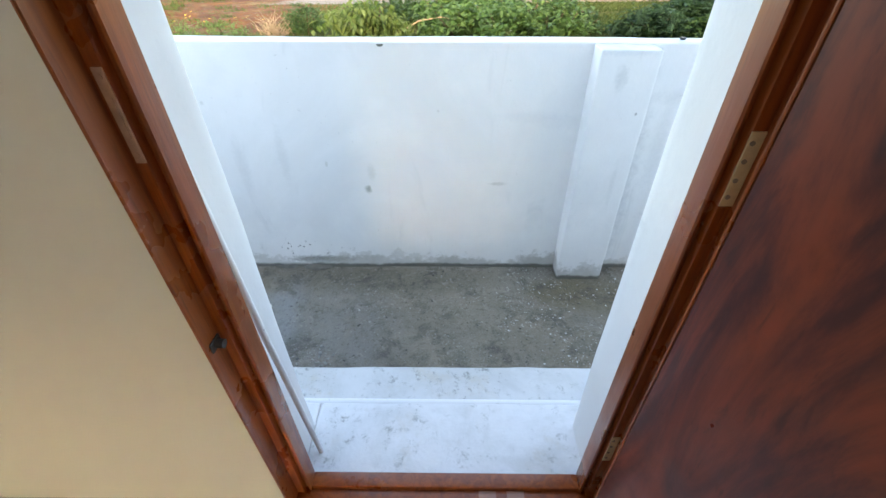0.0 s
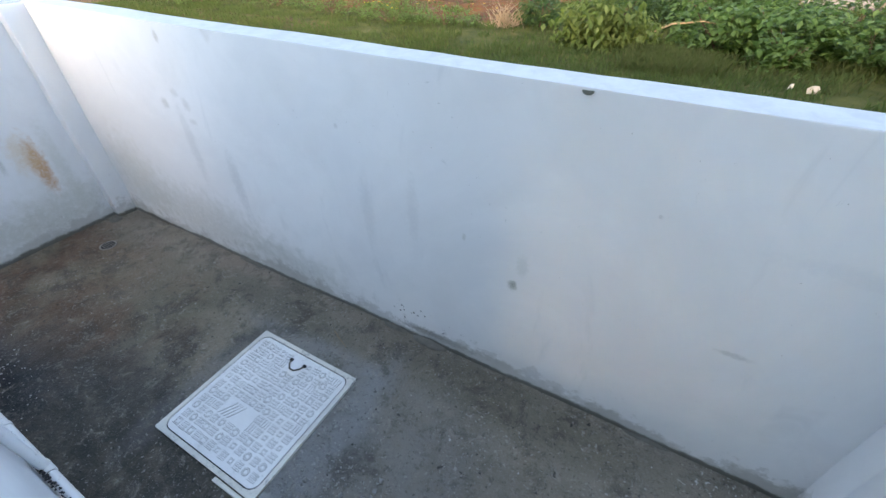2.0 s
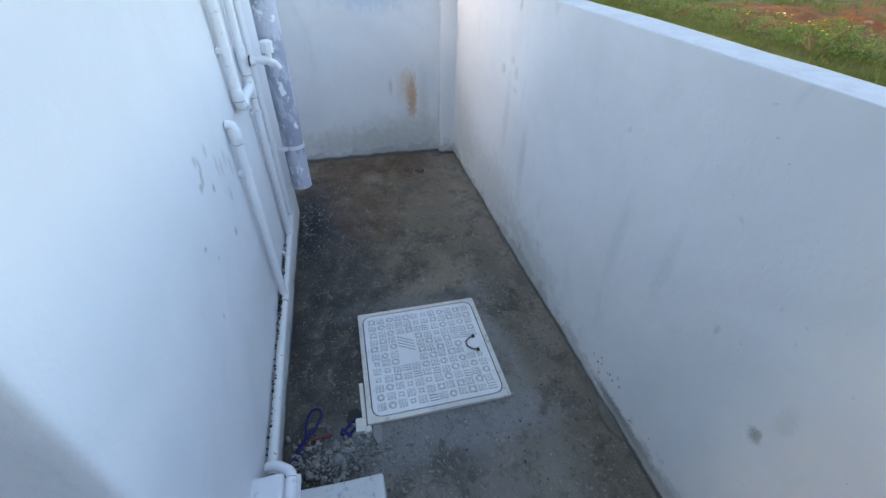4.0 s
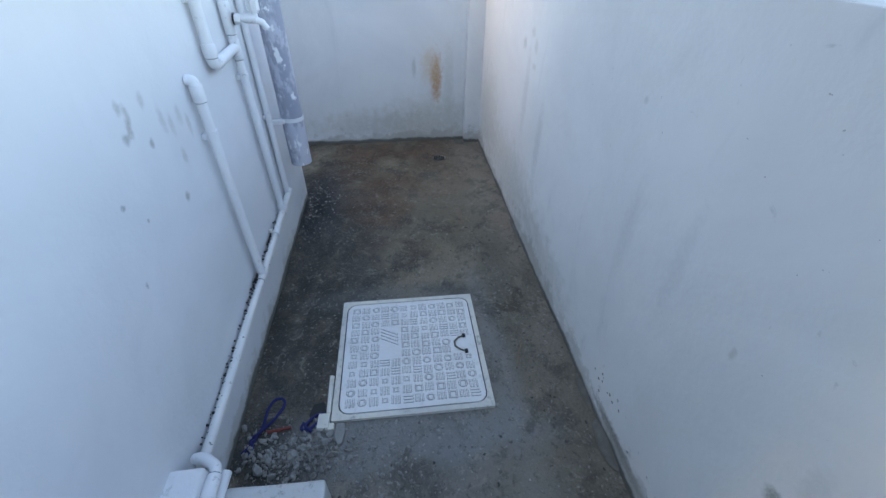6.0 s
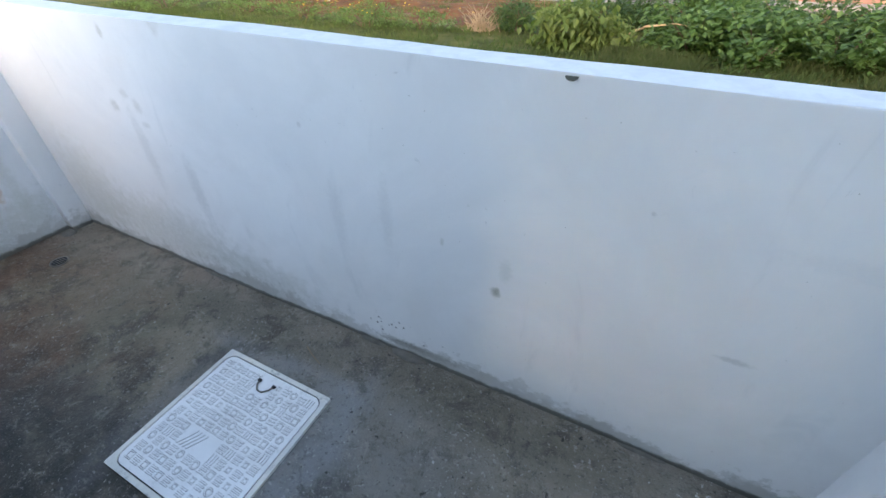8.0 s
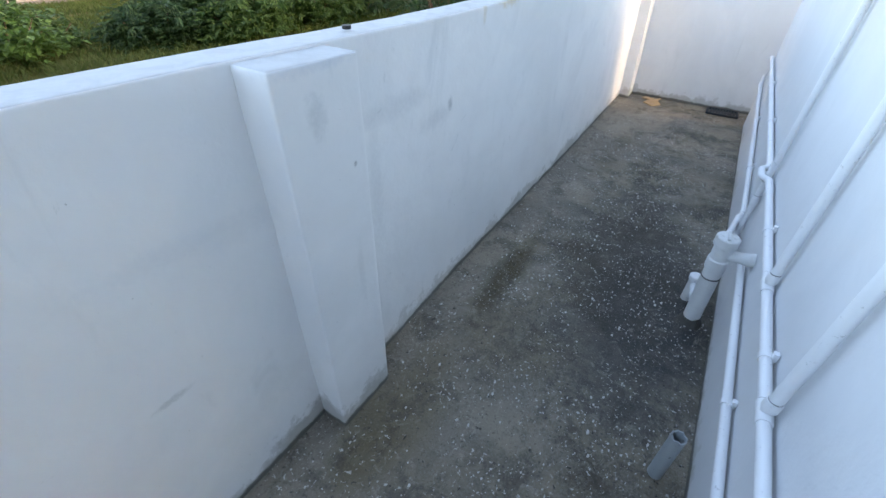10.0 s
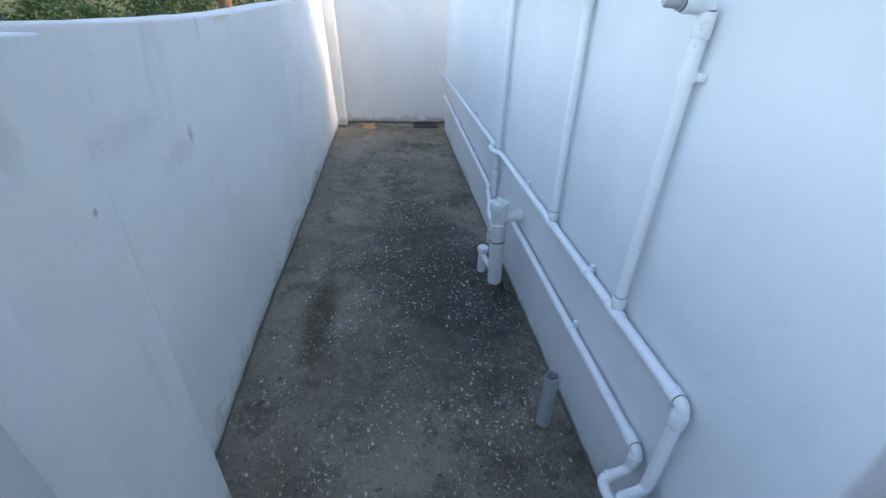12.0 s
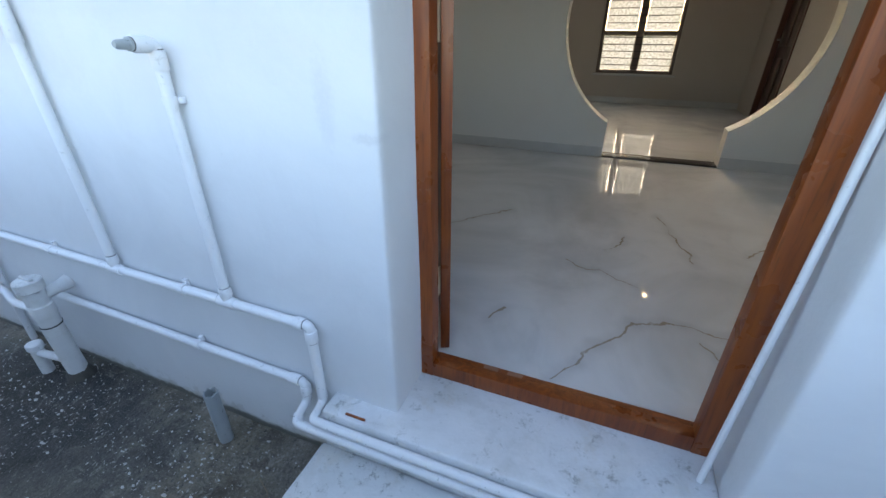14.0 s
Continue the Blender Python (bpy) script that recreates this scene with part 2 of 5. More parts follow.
def plain(name, col, rough=0.6, metal=0.0, vary=0.2, scale=12, bump=0.15):
    k = Nodes(name, rough, metal)
    c = k.mix(k.noise(scale, 5, 0.6), tuple(v * (1 - vary) for v in col), tuple(min(1, v * (1 + vary)) for v in col))
    c = k.mix(k.ramp(k.noise(scale * 5, 4, 0.6), 0.6, 0.75, 0, vary), c, tuple(v * 0.5 for v in col))
    k.color(c)
    if bump:
        k.bump(k.noise(scale * 3, 4, 0.6), bump, 0.006)
    return k.m


def leaf_mat(name, a, b, rough=0.5):
    k = Nodes(name, rough, spec=0.35)
    c = k.mix(k.isl, a, b)
    c = k.mix(k.ramp(k.noise(1.6, 3, 0.6), 0.4, 0.7, 0, 0.4), c, tuple(v * 0.6 for v in a))
    k.color(c)
    tr = k.t.nodes.new("ShaderNodeBsdfTranslucent")
    k.put(tr.inputs[0], c)
    mx = k.t.nodes.new("ShaderNodeMixShader")
    mx.inputs[0].default_value = 0.5
    k.t.links.new(k.b.outputs[0], mx.inputs[1])
    k.t.links.new(tr.outputs[0], mx.inputs[2])
    k.t.links.new(mx.outputs[0], k.t.nodes["Material Output"].inputs[0])
    return k.m


def field_mat():
    k = Nodes("field soil and turf", 0.95, spec=0.1)
    x, y = k.axis(0), k.axis(1)
    turf = k.mix(k.ramp(k.noise(1.4, 6, 0.65), 0.3, 0.7), (0.030, 0.042, 0.009), (0.090, 0.090, 0.026))
    soil = k.mix(k.ramp(k.noise(0.9, 6, 0.7), 0.35, 0.65), (0.061, 0.026, 0.012), (0.153, 0.061, 0.019))
    soil = k.mix(k.ramp(k.noise(2.2, 7, 0.75), 0.47, 0.60, 0, 0.85), soil, (0.076, 0.038, 0.020))
    soil = k.mix(k.ramp(k.noise(4.0, 6, 0.75), 0.56, 0.62, 0, 0.7), soil, (0.087, 0.102, 0.023))
    soil = k.mix(k.ramp(k.noise(3.0, 6, 0.7, 0.5), 0.58, 0.66, 0, 0.6), soil, (0.214, 0.168, 0.128))
    road = k.mix(k.noise(2.2, 6, 0.7, 0.4, k.scaled(k.pos, (0.4, 2.0, 1))), (0.158, 0.131, 0.112), (0.203, 0.173, 0.150))
    n = k.math("MULTIPLY", k.math("SUBTRACT", k.noise(0.55, 7, 0.7), 0.5), 7.0)
    left = k.math("MULTIPLY", k.ramp(k.math("ADD", x, n), -3.4, -4.2), k.ramp(k.math("ADD", x, n), -13.2, -12.4))
    far = k.ramp(k.math("ADD", y, k.math("MULTIPLY", n, 0.6)), 10.0, 10.6)
    c = k.mix(k.math("MULTIPLY", left, far), turf, soil)
    strip = k.math("MULTIPLY", k.ramp(k.math("ADD", y, k.math("MULTIPLY", n, 0.4)), 8.6, 8.2), k.ramp(x, -7.2, -8.4))
    c = k.mix(strip, c, (0.112, 0.075, 0.041))
    bare = k.math("MULTIPLY", k.ramp(k.noise(0.8, 6, 0.7, 0.3), 0.58, 0.66), 0.6)
    c = k.mix(bare, c, (0.165, 0.128, 0.060))
    rd = k.ramp(k.math("ADD", y, k.math("MULTIPLY", n, 0.05)), 15.6, 15.9)
    c = k.mix(k.math("MULTIPLY", rd, k.ramp(k.math("ADD", x, n), -7.0, -5.5)), c, road)
    c = k.mix(k.ramp(y, 19.5, 20.5), c, turf)
    k.color(c)
    k.bump(k.noise(7, 7, 0.75), 0.9, 0.06)
    return k.m


VEINS = [
    ((0.09, -1.31), (-0.06, -1.23), 0.005), ((-0.06, -1.23), (-0.323, -1.112), 0.0035), ((-0.281, -0.814), (-0.465, -0.875), 0.005),
    ((-0.465, -0.875), (-0.643, -0.85), 0.003), ((-0.281, -0.814), (-0.139, -0.608), 0.006), ((-0.139, -0.608), (-0.065, -0.455), 0.006),
    ((-0.065, -0.455), (0.01, -0.34), 0.003), ((-0.519, -0.781), (-0.60, -0.62), 0.005), ((-0.44, -2.15), (-0.594, -1.50), 0.006),
    ((-0.12, -1.50), (-0.24, -1.72), 0.006), ((0.33, -0.60), (0.27, -0.72), 0.006), ((0.55, -1.9), (0.95, -1.4), 0.006), ((-1.4, -2.6), (-0.9, -1.7), 0.006),
]


def marble():
    k = Nodes("polished marble floor", 0.02)
    c = k.mix(k.ramp(k.noise(0.9, 5, 0.6, 0.8), 0.35, 0.7), (0.70, 0.72, 0.73), (0.52, 0.54, 0.55))
    c = k.mix(k.ramp(k.noise(2.6, 6, 0.7, 0.8), 0.5, 0.75, 0, 0.25), c, (0.40, 0.43, 0.45))
    warp = k.t.nodes.new("ShaderNodeVectorMath")
    warp.operation = "MULTIPLY_ADD"
    wob = k.t.nodes.new("ShaderNodeTexNoise")
    wob.inputs["Scale"].default_value = 7
    wob.inputs["Detail"].default_value = 5
    k.put(wob.inputs["Vector"], k.pos)
    k.put(warp.inputs[0], wob.outputs[1])
    warp.inputs[1].default_value = (0.12, 0.12, 0.0)
    k.put(warp.inputs[2], k.pos)
    keep = k.ramp(k.noise(9, 4, 0.6), 0.30, 0.50)

    def vec(op, a, b):
        n = k.t.nodes.new("ShaderNodeVectorMath")
        n.operation = op
        k.put(n.inputs[0], a)
        k.put(n.inputs[1], b)
        return n

    for a, b, w in VEINS:
        a, b = Vector((a[0] + 0.06, a[1] + 0.06, FL_Z)), Vector((b[0] + 0.06, b[1] + 0.06, FL_Z))
        ba = b - a
        pa = vec("SUBTRACT", warp.outputs[0], tuple(a)).outputs[0]
        h = k.math("DIVIDE", vec("DOT_PRODUCT", pa, tuple(ba)).outputs["Value"], ba.length_squared)
        h = k.math("MAXIMUM", k.math("MINIMUM", h, 1.0), 0.0)
        n = k.t.nodes.new("ShaderNodeVectorMath")
        n.operation = "SCALE"
        n.inputs[0].default_value = ba
        k.put(n.inputs["Scale"], h)
        d = vec("LENGTH", vec("SUBTRACT", pa, n.outputs[0]).outputs[0], (0, 0, 0)).outputs["Value"]
        c = k.mix(k.math("MULTIPLY", k.ramp(d, w * 0.4, w * 1.3, 1, 0), k.math("MULTIPLY", keep, 0.85)), c, (0.27, 0.19, 0.09))
        c = k.mix(k.ramp(d, 0.0, 0.07, 0.25, 0), c, (0.36, 0.38, 0.40))
    k.color(c)
    return k.m


FL_Z = 0.372


def glass(name="frosted window glass"):
    k = Nodes(name, 0.4)
    k.b.inputs["Transmission Weight"].default_value = 1.0
    c = k.mix(k.ramp(k.noise(28, 4, 0.7), 0.4, 0.6), (0.31, 0.335, 0.36), (0.18, 0.20, 0.215))
    k.color(c)
    tr = k.t.nodes.new("ShaderNodeBsdfTranslucent")
    k.put(tr.inputs[0], c)
    mx = k.t.nodes.new("ShaderNodeMixShader")
    mx.inputs[0].default_value = 0.92
    k.t.links.new(k.b.outputs[0], mx.inputs[1])
    k.t.links.new(tr.outputs[0], mx.inputs[2])
    k.t.links.new(mx.outputs[0], k.t.nodes["Material Output"].inputs[0])
    return k.m


def glow(name, col, power):
    k = Nodes(name)
    k.color(col)
    k.b.inputs["Emission Color"].default_value = (*col, 1)
    k.b.inputs["Emission Strength"].default_value = power
    return k.m


SCUFF = (0.42, 0.43, 0.43)
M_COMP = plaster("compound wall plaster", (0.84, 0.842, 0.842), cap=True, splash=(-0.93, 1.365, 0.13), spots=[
    ((-0.478, 1.365, 0.61), (0.014, 0.05, 0.018), (0.22, 0.24, 0.19), 0.75),
    ((-0.447, 1.365, 0.72), (0.018, 0.05, 0.035), (0.52, 0.54, 0.52), 0.4),
    ((0.30, 1.365, 0.645), (0.035, 0.05, 0.008), (0.48, 0.49, 0.48), 0.6),
    ((1.72, 1.365, 1.05), (0.014, 0.05, 0.022), (0.45, 0.46, 0.47), 0.8),
    ((2.0, 1.40, 1.40), (0.012, 0.06, 0.05), (0.55, 0.45, 0.25), 0.4),
    ((1.30, 1.365, 1.15), (0.16, 0.05, 0.03), (0.60, 0.61, 0.62), 0.35),
    ((1.60, 1.365, 1.02), (0.09, 0.05, 0.03), (0.56, 0.57, 0.59), 0.35),
    ((-2.43, 1.365, 1.103), (0.022, 0.05, 0.016), (0.50, 0.49, 0.46), 0.35),
    ((-2.363, 1.365, 1.049), (0.020, 0.05, 0.025), (0.50, 0.49, 0.46), 0.35),
    ((-2.356, 1.365, 0.957), (0.022, 0.05, 0.011), (0.50, 0.49, 0.46), 0.35),
    ((-2.557, 1.365, 1.028), (0.022, 0.05, 0.022), (0.45, 0.44, 0.40), 0.5),
    ((-2.399, 1.365, 1.375), (0.013, 0.05, 0.02), (0.45, 0.44, 0.40), 0.6),
    ((-2.17, 1.59, 1.42), (0.022, 0.03, 0.04), (0.05, 0.05, 0.05), 0.8),
    ((-2.0, 1.46, 1.42), (0.03, 0.08, 0.03), (0.50, 0.46, 0.42), 0.4),
    ((-1.312, 1.365, 1.132), (0.008, 0.05, 0.008), (0.45, 0.45, 0.44), 0.4),
    ((-0.704, 1.365, 0.777), (0.006, 0.05, 0.012), (0.42, 0.42, 0.36), 0.4),
    ((-1.2, 1.365, 0.75), (0.025, 0.05, 0.12), SCUFF, 0.16),
    ((-2.6, 1.365, 0.22), (0.45, 0.06, 0.16), (0.50, 0.51, 0.47), 0.55),
    ((-1.9, 1.365, 0.15), (0.30, 0.06, 0.10), (0.46, 0.47, 0.43), 0.5),
    ((-3.3, 1.365, 0.35), (0.20, 0.06, 0.25), (0.55, 0.55, 0.50), 0.5),
    ((-2.15, 1.365, 0.62), (0.03, 0.05, 0.14), SCUFF, 0.3),
    ((-2.45, 1.365, 0.80), (0.03, 0.05, 0.16), SCUFF, 0.25),
    ((-0.95, 1.365, 0.82), (0.02, 0.05, 0.12), SCUFF, 0.16),
    ((2.25, 1.39, 1.42), (0.09, 0.03, 0.03), (0.62, 0.46, 0.22), 0.6),
    ((1.03, 1.35, 0.62), (0.05, 0.05, 0.45), (0.50, 0.51, 0.52), 0.6),
    ((0.84, 1.245, 1.28), (0.022, 0.03, 0.04), (0.50, 0.52, 0.53), 0.5),
    ((0.955, 1.245, 1.105), (0.005, 0.03, 0.006), (0.25, 0.25, 0.25), 0.8),
    ((0.86, 1.25, 1.41), (0.12, 0.06, 0.02), (0.56, 0.60, 0.66), 0.5),
    ((-0.85, 1.365, 0.07), (0.16, 0.05, 0.02), (0.16, 0.15, 0.13), 0.9),
    ((0.93, 1.245, 0.70), (0.010, 0.03, 0.10), (0.56, 0.57, 0.58), 0.25),
    ((0.62, 1.365, 1.02), (0.10, 0.05, 0.03), (0.62, 0.64, 0.67), 0.25),
    ((0.45, 1.365, 1.05), (0.14, 0.05, 0.02), (0.62, 0.64, 0.67), 0.25),
    ((1.18, 1.39, 0.90), (0.025, 0.06, 0.20), (0.58, 0.60, 0.62), 0.25),
])
M_HOUSE = plaster("house wall paint", (0.70, 0.71, 0.72), smears=0.35, base=-0.03, spots=[
    ((-1.262, 0, 1.165), (0.010, 0.05, 0.012), (0.30, 0.30, 0.26), 0.49),
    ((-1.285, 0, 1.140), (0.008, 0.05, 0.020), (0.28, 0.28, 0.24), 0.52),
    ((-1.272, 0, 1.110), (0.009, 0.05, 0.016), (0.24, 0.24, 0.20), 0.56),
    ((-1.245, 0, 1.096), (0.012, 0.05, 0.010), (0.22, 0.22, 0.19), 0.59),
    ((-1.368, 0, 1.152), (0.010, 0.05, 0.015), (0.36, 0.36, 0.33), 0.49),
    ((-1.338, 0, 1.046), (0.008, 0.05, 0.009), (0.22, 0.22, 0.19), 0.63),
    ((-1.430, 0, 1.075), (0.011, 0.05, 0.026), (0.36, 0.36, 0.33), 0.42),
    ((-1.470, 0, 1.045), (0.010, 0.05, 0.022), (0.33, 0.33, 0.30), 0.42),
    ((-1.530, 0, 1.055), (0.013, 0.05, 0.020), (0.36, 0.36, 0.33), 0.42),
    ((-1.572, 0, 1.010), (0.010, 0.05, 0.026), (0.33, 0.33, 0.30), 0.42),
    ((-1.475, 0, 0.945), (0.012, 0.05, 0.018), (0.30, 0.30, 0.27), 0.49),
    ((-1.500, 0, 0.990), (0.05, 0.05, 0.06), (0.60, 0.61, 0.60), 0.35),
    ((-1.402, 0, 0.845), (0.010, 0.05, 0.010), (0.22, 0.22, 0.2), 0.63),
    ((-1.118, 0, 0.976), (0.006, 0.05, 0.006), (0.20, 0.20, 0.2), 0.63),
    ((-1.180, 0, 0.900), (0.004, 0.05, 0.005), (0.25, 0.25, 0.24), 0.63),
    ((-1.060, 0, 0.780), (0.004, 0.05, 0.006), (0.25, 0.25, 0.24), 0.63),
    ((0.505, 0, 1.28), (0.030, 0.05, 0.010), (0.50, 0.51, 0.53), 0.5),
    ((-0.659, 0, 1.241), (0.02, 0.05, 0.045), (0.62, 0.64, 0.66), 0.5),
    ((-0.733, 0, 1.393), (0.06, 0.05, 0.02), (0.64, 0.64, 0.64), 0.5),
    ((0.62, 0, 1.35), (0.02, 0.05, 0.07), (0.55, 0.56, 0.58), 0.5),
])
M_LEFT = plaster("side wall plaster", (0.79, 0.80, 0.81), spots=[
    ((-3.73, 1.000, 0.53), (0.06, 0.032, 0.13), (0.50, 0.25, 0.08), 0.85),
    ((-3.73, 0.95, 0.62), (0.06, 0.05, 0.10), (0.62, 0.47, 0.30), 0.5),
    ((-3.73, 0.70, 1.29), (0.06, 0.22, 0.075), (0.50, 0.58, 0.68), 0.8),
    ((-3.73, 0.95, 0.18), (0.06, 0.30, 0.14), (0.48, 0.49, 0.44), 0.6),
    ((-3.73, 1.10, 0.45), (0.06, 0.03, 0.22), (0.50, 0.52, 0.47), 0.4),
    ((-3.73, 0.82, 0.62), (0.06, 0.012, 0.05), (0.40, 0.42, 0.40), 0.5),
    ((-3.73, 0.45, 0.16), (0.06, 0.35, 0.08), (0.50, 0.50, 0.46), 0.6),
])
M_FAR = plaster("end wall plaster", (0.79, 0.80, 0.81))
M_YARD = concrete()
M_STEP = worn_white("step top paint", 1.35, (0.66, 0.67, 0.67))
M_LEDGE = worn_white("ledge paint", 1.15, (0.74, 0.75, 0.76))
M_PVC = pvc()
M_PVC_DIRTY = pvc("stained pvc pipe", 0.75, (0.72, 0.72, 0.70))
M_SEAM = plain("joint dirt", (0.10, 0.10, 0.095), 0.8, vary=0.4, scale=60)
M_COLLAR = plain("damp mortar", (0.085, 0.08, 0.07), 0.9, vary=0.4, scale=30, bump=0.5)
M_RIDGE = plain("grey mortar", (0.15, 0.14, 0.12), 0.9, vary=0.4, scale=30, bump=0.6)
M_TRAP = worn_white("grimy trap plastic", 0.75, (0.74, 0.75, 0.75))
M_PVC_GREY = pvc("grey pvc pipe", 0.5, (0.34, 0.37, 0.38))
M_RAIN = blotchy()
M_COVER = worn_white("white access cover", 0.5, (0.84, 0.85, 0.84))
M_COVER_RIM = worn_white("cover rim", 1.2, (0.74, 0.72, 0.64))
M_FRAME = wood("varnished door frame wood", (0.175, 0.038, 0.009), (0.275, 0.070, 0.013), rough=0.3)
M_LEAF = wood("dark red door leaf veneer", (0.040, 0.007, 0.007), (0.17, 0.031, 0.012), (5, 5, 1.1), 0.33)
M_BRASS = plain("tarnished brass", (0.62, 0.52, 0.34), 0.45, 0.2, 0.25, 60)
M_STEEL = plain("steel", (0.30, 0.28, 0.25), 0.4, 0.9, 0.3, 60)
M_BLACK = plain("black rubber", (0.02, 0.02, 0.022), 0.6, vary=0.4)
M_DARKHOLE = plain("dark drain", (0.02, 0.021, 0.02), 0.7)
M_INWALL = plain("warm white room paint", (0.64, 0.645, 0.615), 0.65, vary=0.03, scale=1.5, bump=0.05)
# The far room's dimness is put into this darker, browner wall paint.
M_INWALL_DIM = plain("room paint", (0.46, 0.42, 0.37), 0.65, vary=0.03, scale=1.5, bump=0.05)
M_CEIL = plain("ceiling paint", (0.72, 0.72, 0.70), 0.8, vary=0.03, scale=1.5, bump=0.05)
M_SKIRT = plain("marble skirting", (0.50, 0.51, 0.50), 0.15, vary=0.12, scale=4, bump=0.0)
M_GRANITE = plain("black granite", (0.03, 0.03, 0.032), 0.12, vary=0.3, scale=80, bump=0.0)
M_MARBLE = marble()
M_GLASS = glass()
M_WINFRAME = plain("grey brown window frame", (0.16, 0.13, 0.11), 0.45, vary=0.15)
M_BAR = plain("grille bar", (0.10, 0.09, 0.085), 0.45, 0.3, 0.15)
M_LAMP = glow("lamp diffuser", (1.0, 0.66, 0.32), 9)
M_FIELD = field_mat()
M_ROOF = plain("roof slab", (0.5, 0.49, 0.47), 0.85, vary=0.15, scale=3)
M_STONE = plain("broken mortar", (0.27, 0.27, 0.255), 0.9, vary=0.35, scale=30, bump=0.5)
M_FLAKE = plain("white paint flake", (0.50, 0.49, 0.47), 0.8, vary=0.35, scale=6)
M_ROPE = plain("blue cord", (0.010, 0.013, 0.10), 0.7, vary=0.3, scale=90)
M_RED = plain("faded red plastic", (0.20, 0.045, 0.03), 0.6, vary=0.3, scale=60)
M_TWIG = plain("dry twig", (0.22, 0.16, 0.10), 0.85, vary=0.3, scale=40)
M_BARK = plain("stem bark", (0.10, 0.06, 0.035), 0.9, vary=0.3, scale=30)
M_CARD = plain("torn cardboard", (0.42, 0.28, 0.15), 0.85, vary=0.2, scale=25)
M_GRATE = plain("black plastic grate", (0.02, 0.022, 0.025), 0.5, vary=0.3)
M_L_LIGHT = leaf_mat("light green leaf", (0.068, 0.131, 0.024), (0.136, 0.211, 0.055))
M_L_MID = leaf_mat("mid green leaf", (0.034, 0.078, 0.017), (0.087, 0.143, 0.040))
M_L_DARK = leaf_mat("dark green leaf", (0.021, 0.050, 0.018), (0.055, 0.104, 0.038))
M_L_YELLOW = leaf_mat("yellowing leaf", (0.091, 0.136, 0.022), (0.179, 0.216, 0.060))
M_GRASS = leaf_mat("grass blade", (0.046, 0.081, 0.015), (0.088, 0.113, 0.030), 0.7)
M_DRY = leaf_mat("dry stalk", (0.060, 0.087, 0.018), (0.096, 0.104, 0.035), 0.8)
M_FLOWER = leaf_mat("yellow petal", (0.60, 0.42, 0.03), (0.70, 0.50, 0.06), 0.6)
M_ORANGE = plain("orange house paint", (0.34, 0.18, 0.075), 0.85, vary=0.08, scale=2)
M_PINK = plain("pinkish render", (0.22, 0.125, 0.095), 0.9, vary=0.2, scale=2)
M_PAVE = plain("pale road edge", (0.22, 0.20, 0.18), 0.9, vary=0.12, scale=4)


# ---- mesh helpers ----
def part(name, bm, material, parent=None, label="", smooth=True, kind=""):
    me = bpy.data.meshes.new(name)
    bmesh.ops.recalc_face_normals(bm, faces=bm.faces)
    for f in bm.faces:
        f.smooth = smooth
    bm.to_mesh(me)
    bm.free()
    me.materials.append(material)
    ob = new(name, me)
    if parent is not None:
        ob.parent = parent
    return tagged(ob, label=label, kind=kind)


def thing(name, label, category, group="", at=(0, 0, 0)):
    ob = new(name)
    ob.location = at
    return tagged(ob, label, category, group)


def box(bm, x0, x1, y0, y1, z0, z1, bevel=0.0, seg=2):
    r = bmesh.ops.create_cube(bm, size=1)
    vs = r["verts"]
    for v in vs:
        v.co = Vector(((x0 + x1) / 2 + v.co.x * (x1 - x0), (y0 + y1) / 2 + v.co.y * (y1 - y0), (z0 + z1) / 2 + v.co.z * (z1 - z0)))
    if bevel:
        es = list({e for v in vs for e in v.link_edges})
        bmesh.ops.bevel(bm, geom=es, offset=bevel, segments=seg, affect="EDGES", profile=0.6)
    return bm


def soft_box(lo, hi, r=0.012, step=0.12, amp=0.003, freq=2.5):
    """A box with rounded edges and hand-trowelled, slightly uneven faces."""
    axes = []
    for a, b in zip(lo, hi):
        q = min(r, (b - a) * 0.45)
        n = max(1, int(round((b - a - 2 * q) / step)))
        w = min(2 * q, (b - a) / 2 - q) * 0.9
        m = max(1, int(round((b - a - 2 * q - 2 * w) / step)))
        axes.append([a, a + 0.35 * q, a + q] + [a + q + w + (b - a - 2 * q - 2 * w) * i / m for i in range(m + 1)] + [b - q, b - 0.35 * q, b])
    bm = bmesh.new()
    seen = {}

    def vert(i, j, k):
        if (i, j, k) not in seen:
            p = Vector((axes[0][i], axes[1][j], axes[2][k]))
            c = Vector([min(max(p[n], lo[n] + r), hi[n] - r) if hi[n] - lo[n] > 2 * r else (lo[n] + hi[n]) / 2 for n in range(3)])
            d = p - c
            if d.length > 1e-9:
                p = c + d.normalized() * r if sum(abs(x) > 1e-9 for x in d) > 1 else p
            p += d.normalized() * amp * (noise.noise(p * freq) + 0.5 * noise.noise(p * freq * 3.1)) if d.length > 1e-9 else Vector()
            seen[i, j, k] = bm.verts.new(p)
        return seen[i, j, k]

    n = [len(a) - 1 for a in axes]
    for ax in range(3):
        u, v = [q for q in range(3) if q != ax]
        for end in (0, n[ax]):
            for i in range(n[u]):
                for j in range(n[v]):
                    idx = []
                    for di, dj in ((0, 0), (1, 0), (1, 1), (0, 1)):
                        t = [0, 0, 0]
                        t[ax], t[u], t[v] = end, i + di, j + dj
                        idx.append(vert(*t))
                    bm.faces.new(idx)
    return bm


